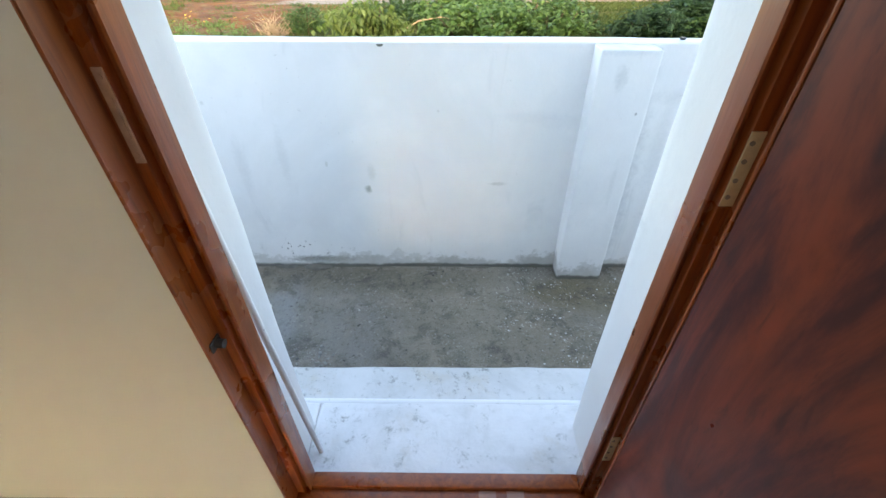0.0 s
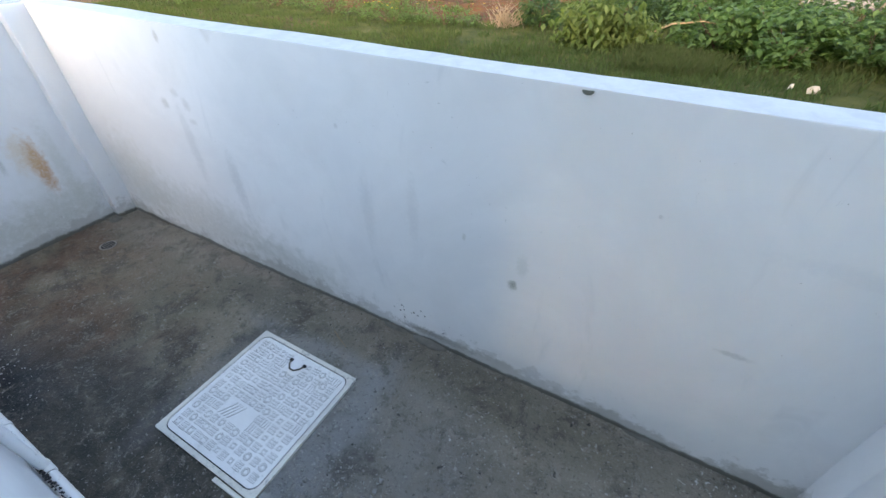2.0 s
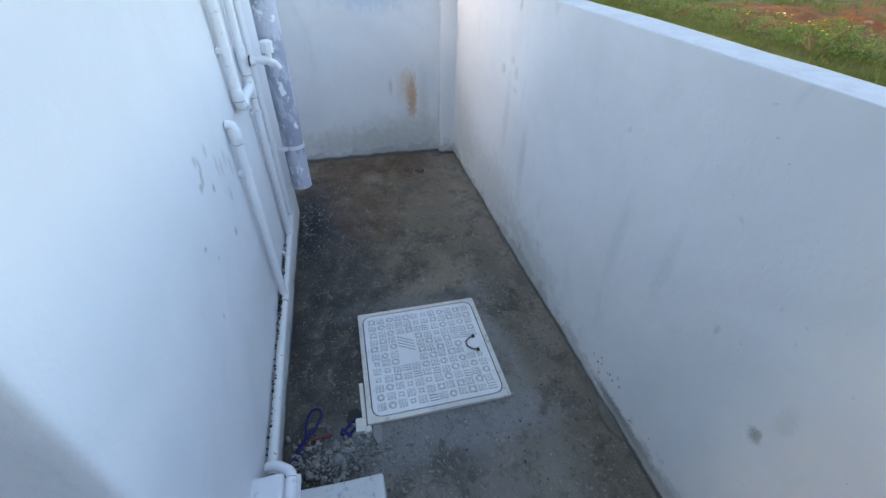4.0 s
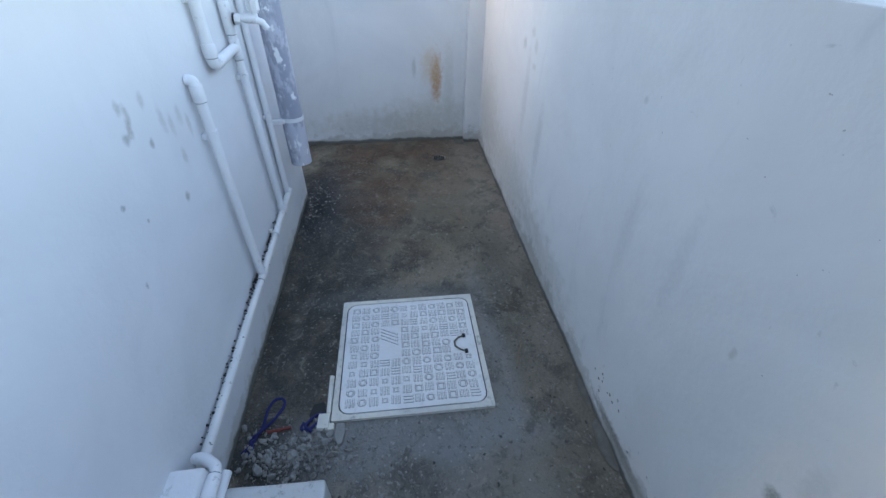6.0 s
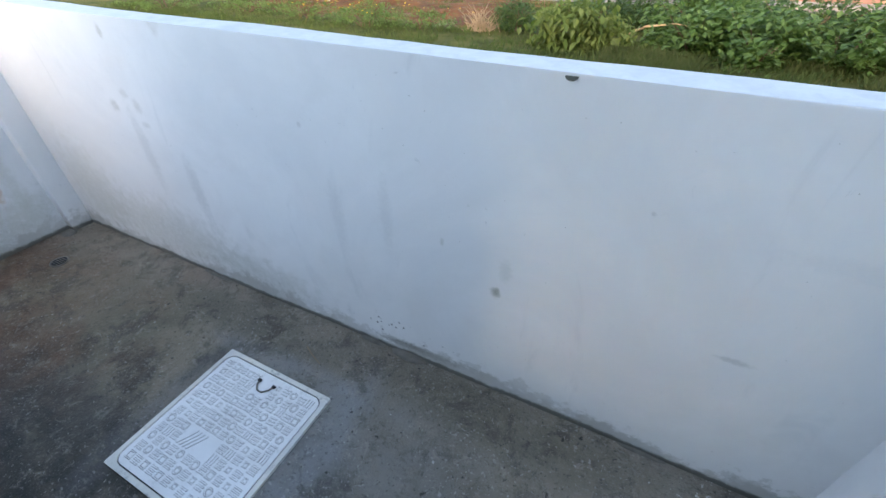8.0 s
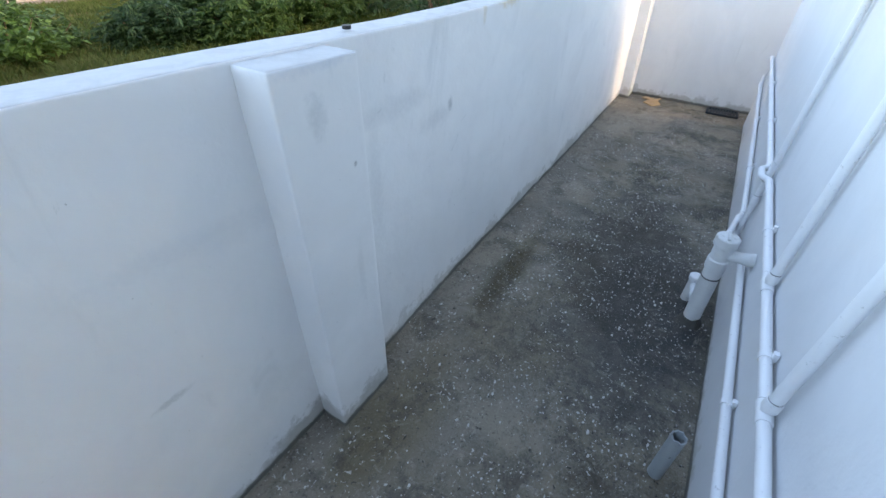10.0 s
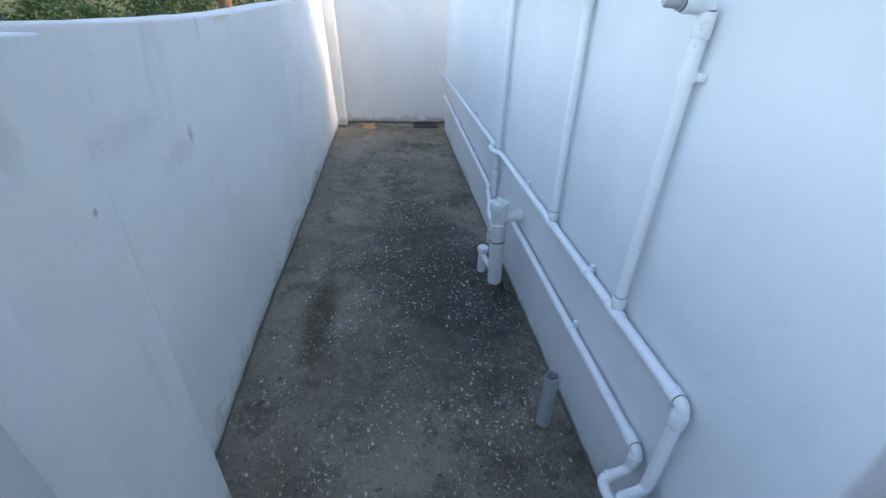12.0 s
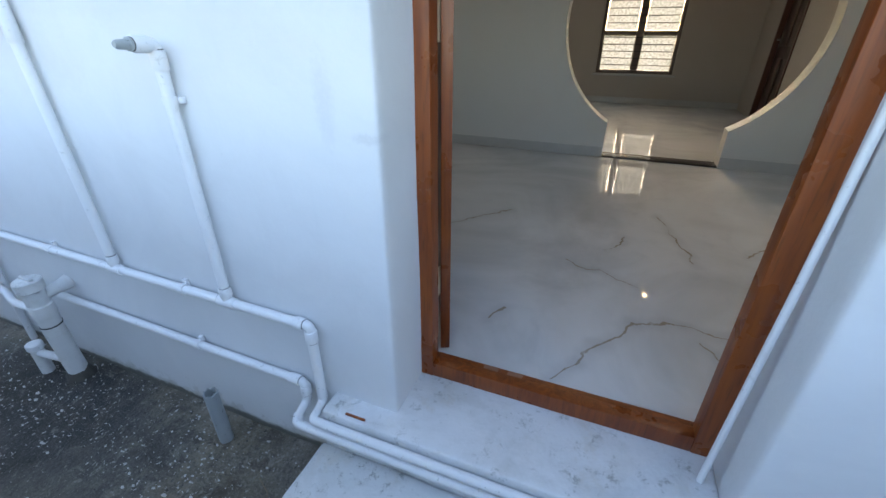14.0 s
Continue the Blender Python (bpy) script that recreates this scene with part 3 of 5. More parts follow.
def tube(bm, pts, r, n=14, bend=0.0, caps=True):
    """A round pipe along pts; corners are rounded over bend metres. r may be a list."""
    pts = [Vector(p) for p in pts]
    if bend:
        out = [pts[0]]
        for a, b, c in zip(pts, pts[1:], pts[2:]):
            d1, d2 = (a - b).normalized(), (c - b).normalized()
            k = min(bend, (a - b).length * 0.49, (c - b).length * 0.49)
            for i in range(7):
                t = i / 6
                out.append((b + d1 * k) * (1 - t) ** 2 + b * 2 * t * (1 - t) + (b + d2 * k) * t ** 2)
        pts = out + [pts[-1]]
    rs = r if isinstance(r, (list, tuple)) else [r] * len(pts)
    if len(rs) != len(pts):
        rs = [rs[0]] * len(pts)
    prev = None
    side = None
    for i, p in enumerate(pts):
        d = ((pts[i + 1] - p) if i == 0 else (p - pts[i - 1]) if i == len(pts) - 1 else (pts[i + 1] - pts[i - 1])).normalized()
        if side is None:
            side = d.orthogonal().normalized()
        side = (side - d * side.dot(d)).normalized()
        up = d.cross(side)
        ring = [bm.verts.new(p + (side * math.cos(2 * math.pi * k / n) + up * math.sin(2 * math.pi * k / n)) * rs[i]) for k in range(n)]
        if prev:
            for k in range(n):
                bm.faces.new((prev[k], prev[(k + 1) % n], ring[(k + 1) % n], ring[k]))
        elif caps:
            bm.faces.new(ring[::-1])
        prev = ring
    if caps:
        bm.faces.new(prev)
    return bm


def T(*a, **k):
    return tube(bmesh.new(), *a, **k)


def shade_flat_ends(ob, angle=40):
    ob.data.set_sharp_from_angle(angle=radians(angle))
    return ob


def P(name, bm, mat, parent=None, label="", kind=""):
    return shade_flat_ends(part(name, bm, mat, parent, label, True, kind))


def ease(v, a, b):
    t = min(1, max(0, (v - a) / (b - a)))
    return t * t * (3 - 2 * t)


def sloped(bm):
    """The wall bows out a little past the pier; its top dips there and rises again to the east."""
    for v in bm.verts:
        x = v.co.x
        v.co.y += 0.026 * ease(x, 1.05, 2.0) + 0.012 * max(x - 3.5, 0) + 0.045 * max(v.co.z, 0) * ease(x, 2.5, 6)
        if v.co.z > 0.7:
            v.co.z += 0.036 * max(x - 2.2, 0) - 0.010 * min(x, 1.5) - 0.006 * ease(x, 1.05, 1.7)
    return bm


# ---- the yard and its walls ----
D, TOP = 1.365, 1.42
tagged(P("yard_floor", soft_box((-3.95, -8.4, -0.12), (6.5, 1.45, 0.0), 0.004, 0.12, 0.006, 1.3), M_YARD), "stained grey concrete yard floor with damp patches and pale flakes", "floor", kind="structure")
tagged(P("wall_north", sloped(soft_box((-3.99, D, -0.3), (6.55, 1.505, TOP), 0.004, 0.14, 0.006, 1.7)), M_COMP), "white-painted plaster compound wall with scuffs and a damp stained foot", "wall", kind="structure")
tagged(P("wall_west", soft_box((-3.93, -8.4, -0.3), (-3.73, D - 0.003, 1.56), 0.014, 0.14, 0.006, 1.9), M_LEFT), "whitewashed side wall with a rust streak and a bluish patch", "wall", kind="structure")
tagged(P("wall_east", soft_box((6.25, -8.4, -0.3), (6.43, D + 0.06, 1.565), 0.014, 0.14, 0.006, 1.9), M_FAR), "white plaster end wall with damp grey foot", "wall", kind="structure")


# Unseen wall, added to keep low sky light off the west corner.
tagged(P("wall_passage", soft_box((-3.732, -2.7, -0.1), (-2.855, -2.55, 3.3), 0.012, 0.3, 0.004, 2.1), M_FAR), "plain white unseen wall added to block light from the side passage", "wall", kind="structure")


def pier(x0, x1, y0, y1, h, label):
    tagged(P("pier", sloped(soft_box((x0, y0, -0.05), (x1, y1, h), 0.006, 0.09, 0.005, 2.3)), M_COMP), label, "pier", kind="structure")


pier(0.722, 1.008, 1.243, D + 0.03, TOP - 0.006, "white plaster pier standing proud of the compound wall")
pier(-3.76, -3.66, 1.236, D + 0.03, TOP - 0.004, "white plaster pier in the wall corner with a grey foot")
pier(6.03, 6.28, 1.245, D + 0.03, TOP - 0.004, "white plaster pier in the far wall corner")

# ---- the house ----
HX0, HX1, HZ, IN = -2.86, 5.72, 3.45, -0.31
DL, DR, DTOP, FL = -0.496, 0.476, 2.44, 0.372


def wall_piece(name, lo, hi, mat, label, r=0.01, step=0.25, amp=0.004):
    return tagged(P(name, soft_box(lo, hi, r, step, amp, 1.9), mat), label, "wall", kind="structure")


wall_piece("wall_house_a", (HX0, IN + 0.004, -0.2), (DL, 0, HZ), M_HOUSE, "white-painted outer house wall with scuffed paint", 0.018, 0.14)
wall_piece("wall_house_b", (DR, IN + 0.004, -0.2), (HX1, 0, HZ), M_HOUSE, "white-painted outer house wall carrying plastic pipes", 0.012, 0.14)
wall_piece("wall_house_c", (DL + 0.002, IN + 0.004, DTOP), (DR - 0.002, -0.003, HZ), M_HOUSE, "white-painted wall over the door")
wall_piece("wall_house_west", (HX0, -8.1, -0.2), (HX0 + 0.2, IN, HZ), M_HOUSE, "white outer house wall")
wall_piece("wall_house_east", (HX1 - 0.2, -8.1, -0.2), (HX1, IN, HZ), M_HOUSE, "white outer house wall")
bm = bmesh.new()
box(bm, HX0 - 0.25, HX1 + 0.2, -8.4, 0.25, HZ + 0.001, HZ + 0.15, 0.01)
tagged(P("roof", bm, M_ROOF), "plain concrete roof slab", "roof", kind="structure")
bm = bmesh.new()
box(bm, HX0 + 0.2, HX1 - 0.2, -7.9, IN, FL - 0.3, FL)
tagged(P("floor", bm, M_MARBLE), "polished white marble floor with thin brown veins", "floor", kind="structure")
bm = bmesh.new()
box(bm, HX0 + 0.2, HX1 - 0.2, -7.9, IN, 3.2, 3.3)
tagged(P("ceiling", bm, M_CEIL), "plain white ceiling", "ceiling", kind="structure")

# inner skin of the outer wall, round the door
bm = bmesh.new()
box(bm, HX0 + 0.2, -0.4805, IN - 0.006, IN + 0.003, FL, 3.2)
box(bm, 0.4805, HX1 - 0.2, IN - 0.006, IN + 0.003, FL, 3.2)
box(bm, -0.4805, 0.4805, IN - 0.006, IN + 0.003, 2.5, 3.2)
tagged(P("wall_room_north", bm, M_INWALL), "warm white painted room wall", "wall", kind="structure")
for nm, x0, x1 in (("wall_room_west", -2.66, -2.6), ("wall_room_east", 3.2, 3.3)):
    bm = bmesh.new()
    box(bm, x0, x1, -7.9, IN - 0.006, FL, 3.2)
    tagged(P(nm, bm, M_INWALL), "warm white painted room wall", "wall", kind="structure")

# the wall with a round opening
CX, CZ, CR, CH, CY0, CY1 = -0.50, 1.60, 1.03, 0.52, -3.83, -3.65


def ring_wall():
    """A wall with a keyhole opening: a circle over a short straight slot."""
    bm = bmesh.new()
    a0 = math.asin(CH / CR)
    zj = CZ - math.sqrt(CR ** 2 - CH ** 2)
    corners = []
    for px, pz in ((-2.6, FL), (-2.6, 3.2), (3.2, 3.2), (3.2, FL)):
        a = math.atan2(px - CX, CZ - pz)
        corners.append(a if a < -a0 else a - 2 * math.pi)
    inner = [(CX - CH, FL)] + [(CX + CR * math.sin(t), CZ - CR * math.cos(t)) for t in
                               sorted([-a0 - (2 * math.pi - 2 * a0) * i / 64 for i in range(65)] + corners, reverse=True)] + [(CX + CH, FL)]
    outer = []
    for x, z in inner:
        dx, dz = x - CX, (z if z > FL + 1e-6 else zj) - CZ
        q = min((3.2 - CX) / dx if dx > 1e-6 else 1e9, (-2.6 - CX) / dx if dx < -1e-6 else 1e9,
                (3.2 - CZ) / dz if dz > 1e-6 else 1e9, (FL - CZ) / dz if dz < -1e-6 else 1e9)
        outer.append((CX + dx * q, CZ + dz * q))
    for (xi, zi), (xo, zo), (xi2, zi2), (xo2, zo2) in zip(inner, outer, inner[1:], outer[1:]):
        for y in (CY0, CY1):
            ring = [(xi, zi), (xi2, zi2), (xo2, zo2), (xo, zo)]
            ring = [p for n, p in enumerate(ring) if abs(p[0] - ring[n - 1][0]) + abs(p[1] - ring[n - 1][1]) > 1e-5]
            if len(ring) > 2:
                bm.faces.new([bm.verts.new((a, y, b)) for a, b in ring])
        bm.faces.new([bm.verts.new(v) for v in ((xi, CY0, zi), (xi2, CY0, zi2), (xi2, CY1, zi2), (xi, CY1, zi))])
    bmesh.ops.remove_doubles(bm, verts=bm.verts, dist=1e-5)
    return bm


tagged(P("wall_round_opening", ring_wall(), M_INWALL), "warm white wall with a large round opening over a low slot", "wall", kind="structure")
bm = bmesh.new()
box(bm, CX - CH + 0.002, CX + CH - 0.002, CY0, CY1, FL + 0.001, FL + 0.012, 0.003)
tagged(P("trim_threshold", bm, M_GRANITE), "black granite strip set across the opening", "threshold", kind="structure")
for nm, x0, x1, y0, y1 in (("baseboard_a", CX + CH + 0.002, 3.2, CY1, CY1 + 0.012), ("baseboard_b", -2.6, CX - CH - 0.002, CY1, CY1 + 0.012),
                           ("baseboard_c", -1.9, 3.2, -7.6, -7.588), ("baseboard_d", -2.6, -0.482, IN - 0.018, IN - 0.006)):
    bm = bmesh.new()
    box(bm, x0, x1, y0, y1, FL + 0.001, FL + 0.10, 0.003)
    tagged(P(nm, bm, M_SKIRT), "polished grey marble baseboard", "baseboard", kind="structure")

# the far room: end wall with a window, side wall with a door
WX0, WX1, WZ0, WZ1 = -0.82, 0.42, 0.86, 2.15
bm = bmesh.new()
for b in ((-2.6, WX0, -7.9, -7.6, FL, 3.2), (WX1, 3.2, -7.9, -7.6, FL, 3.2), (WX0, WX1, -7.9, -7.6, FL, WZ0), (WX0, WX1, -7.9, -7.6, WZ1, 3.2)):
    box(bm, *b)
tagged(P("wall_south", bm, M_INWALL_DIM), "dim painted end wall round a barred window", "wall", kind="structure")
bm = bmesh.new()
for b in ((-2.595, -1.9, -7.6, -6.75, FL, 3.2), (-2.595, -1.9, -5.85, CY0, FL, 3.2), (-2.595, -1.9, -6.75, -5.85, 2.5, 3.2)):
    box(bm, *b)
tagged(P("wall_room_side", bm, M_INWALL_DIM), "dim painted side wall round a dark door", "wall", kind="structure")

door2 = thing("door_2", "closed dark brown wooden door with a lever handle in the side wall", "door")
door2["kind"] = "structure"
bm = bmesh.new()
box(bm, -1.99, -1.95, -6.70, -5.90, FL + 0.01, 2.45, 0.004)
for z0, z1 in ((0.55, 1.2), (1.35, 2.25)):
    for y0, y1 in ((-6.60, -6.34), (-6.26, -6.0)):
        box(bm, -1.952, -1.94, y0, y1, z0, z1, 0.008)
P("leaf", bm, plain("dark brown veneer", (0.05, 0.018, 0.012), 0.35, vary=0.3, scale=8), door2)
bm = bmesh.new()
box(bm, -2.02, -1.885, -6.75, -6.70, FL, 2.5, 0.004)
box(bm, -2.02, -1.885, -5.90, -5.85, FL, 2.5, 0.004)
box(bm, -2.02, -1.885, -6.70, -5.90, 2.45, 2.5, 0.004)
P("frame", bm, plain("dark frame wood", (0.09, 0.03, 0.018), 0.35, vary=0.3, scale=8), door2)
bm = bmesh.new()
tube(bm, [(-1.945, -6.64, 1.42), (-1.90, -6.64, 1.42), (-1.90, -6.52, 1.42)], 0.009, 10, 0.015)
box(bm, -1.95, -1.942, -6.665, -6.615, 1.32, 1.50, 0.003)
P("handle", bm, M_STEEL, door2, "steel lever handle")

win = thing("window_1", "four-light window with grey-brown frame, horizontal grille bars and frosted panes", "window")
win["kind"] = "structure"
bm = bmesh.new()
w = 0.055
for b in ((WX0, WX0 + w, WZ0, WZ1), (WX1 - w, WX1, WZ0, WZ1), (WX0 + w, WX1 - w, WZ0, WZ0 + w), (WX0 + w, WX1 - w, WZ1 - w, WZ1)):
    box(bm, b[0], b[1], -7.75, -7.66, b[2], b[3], 0.005)
P("window_frame", bm, M_WINFRAME, win)
mx = (WX0 + WX1) / 2
bm = bmesh.new()
box(bm, mx - 0.06, mx + 0.06, -7.745, -7.665, WZ0 + w + 0.001, WZ1 - w - 0.001, 0.005)
P("mullion", bm, M_WINFRAME, win)
bm = bmesh.new()
for x0, x1 in ((WX0 + w, mx - 0.06), (mx + 0.06, WX1 - w)):
    box(bm, x0 + 0.001, x1 - 0.001, -7.745, -7.665, 1.45, 1.53, 0.005)
P("transom", bm, M_WINFRAME, win)
for x0, x1 in ((WX0 + w, mx - 0.06), (mx + 0.06, WX1 - w)):
    for z0, z1 in ((WZ0 + w, 1.45), (1.53, WZ1 - w)):
        bm = bmesh.new()
        box(bm, x0 + 0.004, x1 - 0.004, -7.72, -7.714, z0 + 0.004, z1 - 0.004)
        pane = P("pane", bm, M_GLASS, win)
        pane.visible_shadow = False
for i in range(11):
    z = WZ0 + 0.135 + i * 0.108
    if abs(z - 1.49) < 0.05:
        continue
    P("bar", T([(WX0 + w, -7.65, z), (WX1 - w, -7.65, z)], 0.007, 8), M_BAR, win)
bm = bmesh.new()
box(bm, WX0 - 0.05, WX1 + 0.05, -7.66, -7.56, WZ0 - 0.035, WZ0 - 0.002, 0.004)
P("window_sill", bm, M_SKIRT, win)

# Added area lamp outside the panes, standing in for brighter sky light.
win_fill = new("window_fill_light", bpy.data.lights.new("window_fill_light", "AREA"))
win_fill.data.shape, win_fill.data.size, win_fill.data.size_y = "RECTANGLE", 1.24, 1.29
win_fill.data.energy, win_fill.data.color = 0.12, (1.0, 0.96, 0.88)
win_fill.matrix_world = look((-0.2, -7.98, 1.505), (-0.2, -7.0, 1.505))


def room_and_fill_lamp(x, y, power):
    """A round downlight, known or added as fill; the lamp under the diffuser carries its light."""
    th = thing("ceiling_and_fill_light", "small round warm ceiling light, three of the four added as fill", "ceiling light", "ceiling lights")
    P("trim", T([(x, y, 3.2), (x, y, 3.185)], 0.055, 24), M_CEIL, th)
    P("diffuser", T([(x, y, 3.1845), (x, y, 3.180)], 0.03, 24), M_LAMP, th)
    a = new("ceiling_and_fill_lamp", bpy.data.lights.new("ceiling_and_fill_lamp", "AREA"))
    a.data.shape, a.data.size, a.data.energy, a.data.color = "DISK", 0.02, power, (1.0, 0.985, 0.94)
    a.location = (x, y, 3.175)
    a.parent = th


# Placed from its reflection in the marble floor.
room_and_fill_lamp(-1.05, -5.85, 0.15)
# Three added fill lamps, unseen, that brighten both rooms.
room_and_fill_lamp(2.0, -2.0, 0.7)
room_and_fill_lamp(-1.7, -1.9, 0.85)
room_and_fill_lamp(1.6, -5.85, 0.9)

# ---- back door ----
door1 = thing("door_1", "open back door in a varnished red-brown wooden frame with a raised threshold", "door")
door1["kind"] = "structure"
FO, FR, FI, YO, YM, YI = 0.480, 0.431, 0.4735, -0.205, -0.262, -0.322
FT, FTOP = 0.42, 2.40


def jamb(s):
    """One upright of the frame: outer lip, rebate, and a moulded inner edge."""
    prof = [(0.506, YO), (FR + 0.005, YO), (FR + 0.0015, YO - 0.0015), (FR, YO - 0.005), (FR, YM + 0.003), (FR + 0.003, YM), (FR + 0.005, YM),
            (FR + 0.0055, YM + 0.012), (0.450, YM + 0.012), (0.4505, YM - 0.002), (0.453, YM - 0.005), (FI, YM - 0.005),
            (FI, YI + 0.002), (FI + 0.002, YI), (FO - 0.002, YI), (FO, YI + 0.002), (FO, -0.3045), (0.506, -0.3045)]
    bm = bmesh.new()
    lo = [bm.verts.new((s * x, y, FL - 0.012)) for x, y in prof]
    hi = [bm.verts.new((s * x, y, FTOP + 0.08)) for x, y in prof]
    n = len(prof)
    for i in range(n):
        bm.faces.new((lo[i], lo[(i + 1) % n], hi[(i + 1) % n], hi[i]))
    bm.faces.new(lo)
    bm.faces.new(hi[::-1])
    return bm


frame_ob = P("frame", jamb(-1), M_FRAME, door1, "varnished red-brown upright with a rebate")
P("frame", jamb(1), M_FRAME, door1, "varnished red-brown upright with a rebate")
bm = bmesh.new()
box(bm, -FR - 0.001, FR + 0.001, YO - 0.05, YO - 0.002, 0.352, FT, 0.006)
box(bm, -FI - 0.001, FI + 0.001, YI + 0.03, YO - 0.049, 0.352, FT - 0.016, 0.004)
P("threshold", bm, M_FRAME, door1, "varnished wooden threshold with scratches")
bm = bmesh.new()
box(bm, -FR - 0.001, FR + 0.001, YI, YO - 0.002, FTOP, FTOP + 0.08, 0.006)
P("head", bm, M_FRAME, door1)
for x0 in (0.20, 0.11):
    bm = bmesh.new()
    box(bm, x0, x0 + 0.055, YO - 0.085, YO - 0.052, FT - 0.0165, FT - 0.0152)
    P("tape_mark", bm, plain("old tape mark", (0.30, 0.15, 0.10), 0.35, vary=0.3, scale=40), door1, "pale rectangular tape mark on the threshold")

# the leaf, swung well open into the room
HGX, HGY, SW = 0.451, YI - 0.014, radians(24)
leaf = new("leaf")
leaf.parent = door1
leaf.location = (HGX, HGY, 0)
leaf.rotation_euler = (0, 0, SW)
LW, LH0, LH1 = 0.87, FL + 0.014, 2.385
bm = bmesh.new()
box(bm, -0.032, 0.0, -LW, -0.002, LH0, LH1, 0.003)
P("slab", bm, M_LEAF, leaf, "dark red-brown veneered door leaf")
bm = bmesh.new()
box(bm, -0.0335, 0.0015, -0.0015, 0.004, LH0, LH1, 0.002)
P("edge_strip", bm, M_FRAME, leaf, "lighter wooden edge strip")


def hinge(z, h=0.125):
    hg = new("hinge")
    hg.parent = door1
    hg.location = (0, 0, 0)
    bm = bmesh.new()
    box(bm, 0.4515, FI, YM - 0.0072, YM - 0.0048, z - h / 2, z + h / 2, 0.0006)
    box(bm, 0.4565, 0.4580, YI - 0.040, YI - 0.002, z - h / 2, z + h / 2, 0.0006)
    P("plate", bm, M_BRASS, hg)
    bm = bmesh.new()
    for i in range(5):
        a = z - h / 2 + i * h / 5
        tube(bm, [(0.4635, YI + 0.004, a + 0.001), (0.4635, YI + 0.004, a + h / 5 - 0.001)], 0.0085, 12)
    P("knuckle", bm, M_BRASS, hg)
    bm = bmesh.new()
    for dz in (-0.045, -0.016, 0.016, 0.045):
        tube(bm, [(0.4585, YM - 0.0070, z + dz), (0.4585, YM - 0.0086, z + dz)], 0.0040, 10)
    P("screws", bm, M_STEEL, hg)


for z in (0.70, 1.545, 2.2):
    hinge(z)
bm = bmesh.new()
box(bm, -0.4690, -0.4530, YM - 0.0074, YM - 0.0048, 1.56, 1.70, 0.001)
box(bm, -0.4660, -0.4570, YM - 0.0090, YM - 0.0070, 1.60, 1.66, 0.001)
for z in (1.573, 1.688):
    tube(bm, [(-0.462, YM - 0.0072, z), (-0.462, YM - 0.0088, z)], 0.005, 10)
P("strike_plate", bm, plain("paint-smeared steel", (0.46, 0.31, 0.25), 0.45, 0.2, 0.45, 40), door1, "steel strike plate smeared with paint")
bm = bmesh.new()
tube(bm, [(-0.4725, YI + 0.030, 1.165), (-0.452, YI + 0.030, 1.165)], 0.010, 14)
box(bm, -0.4735, -0.4690, YI + 0.012, YI + 0.048, 1.153, 1.177, 0.002)
P("latch_keep", bm, M_BLACK, door1, "dark metal latch keep")

# ---- step and ledge ----
tagged(P("ledge", soft_box((-0.79, -0.206, 0.0), (DL + 0.001, 0.088, 0.357), 0.01, 0.08, 0.004, 3), M_LEDGE), "white-painted plaster ledge end", "ledge", kind="structure")
tagged(P("ledge", soft_box((DL + 0.0015, -0.31, 0.0), (0.725, 0.088, 0.359), 0.01, 0.08, 0.004, 3), M_LEDGE), "worn white-painted ledge in front of the door", "ledge", kind="structure")
tagged(P("step", soft_box((-0.80, 0.086, -0.02), (0.742, 0.382, 0.196), 0.012, 0.07, 0.006, 4), M_STEP), "worn whitewashed concrete doorstep with grey scrapes", "step", kind="structure")

bm = bmesh.new()
box(bm, 0.56, 0.635, 0.066, 0.074, 0.361, 0.367, 0.002)
tagged(P("wood_sliver", bm, M_FRAME), "thin brown wood sliver lying on the ledge", "wood sliver")

# white rod standing in the reveal
tagged(P("pole", T([(-0.446, -0.110, 0.362), (-0.470, -0.131, 1.0), (-0.484, -0.146, 1.5), (-0.4895, -0.158, 1.95)], 0.0095, 12), M_PVC), "thin white plastic pole leaning beside the door", "pole")


# ---- plastic pipes ----
def pipe(label, pts, r, bend=0.0, mat=None, group="pipes on the house wall", fittings=(), clamps=(), name="pipe", extra=()):
    """A run of pipe with its sockets and wall clips as parts."""
    th = thing(name, label, "pipe", group)
    P("tube", T(pts, r, 16, bend), mat or M_PVC, th)
    for a, b in fittings:
        a, b = Vector(a), Vector(b)
        d = (b - a).normalized()
        bm = bmesh.new()
        q = 0.004
        tube(bm, [a, a + d * q, b - d * q, b], [r * 1.12, r * 1.24, r * 1.24, r * 1.12], 18)
        P("socket", bm, mat or M_PVC, th)
        P("seam", T([b, b + d * 0.0025], r * 1.035, 16), M_SEAM, th, "dark line of dirt at the joint")
    for c, ax in clamps:
        c = Vector(c)
        d = Vector(ax)
        bm = bmesh.new()
        tube(bm, [c - d * 0.011, c + d * 0.011], r * 1.2, 18)
        o = Vector((0, 0, 1)) if abs(d.x) > 0.5 else Vector((1 if c.x < 0 else -1, 0, 0))
        e = c + o * r * 1.75
        lo = Vector([min(e[i], c[i]) - (0.009 if abs(d[i]) > 0.5 else 0.002) for i in range(3)])
        hi = Vector([max(e[i], c[i]) + (0.009 if abs(d[i]) > 0.5 else 0.002) for i in range(3)])
        box(bm, lo.x, hi.x, 0.002, c.y - r * 0.55, lo.z, hi.z, 0.002)
        P("clip", bm, mat or M_PVC, th)
    for nm, bm, m in extra:
        P(nm, bm, m, th)
    return th


R = 0.0168
PY = 0.0262


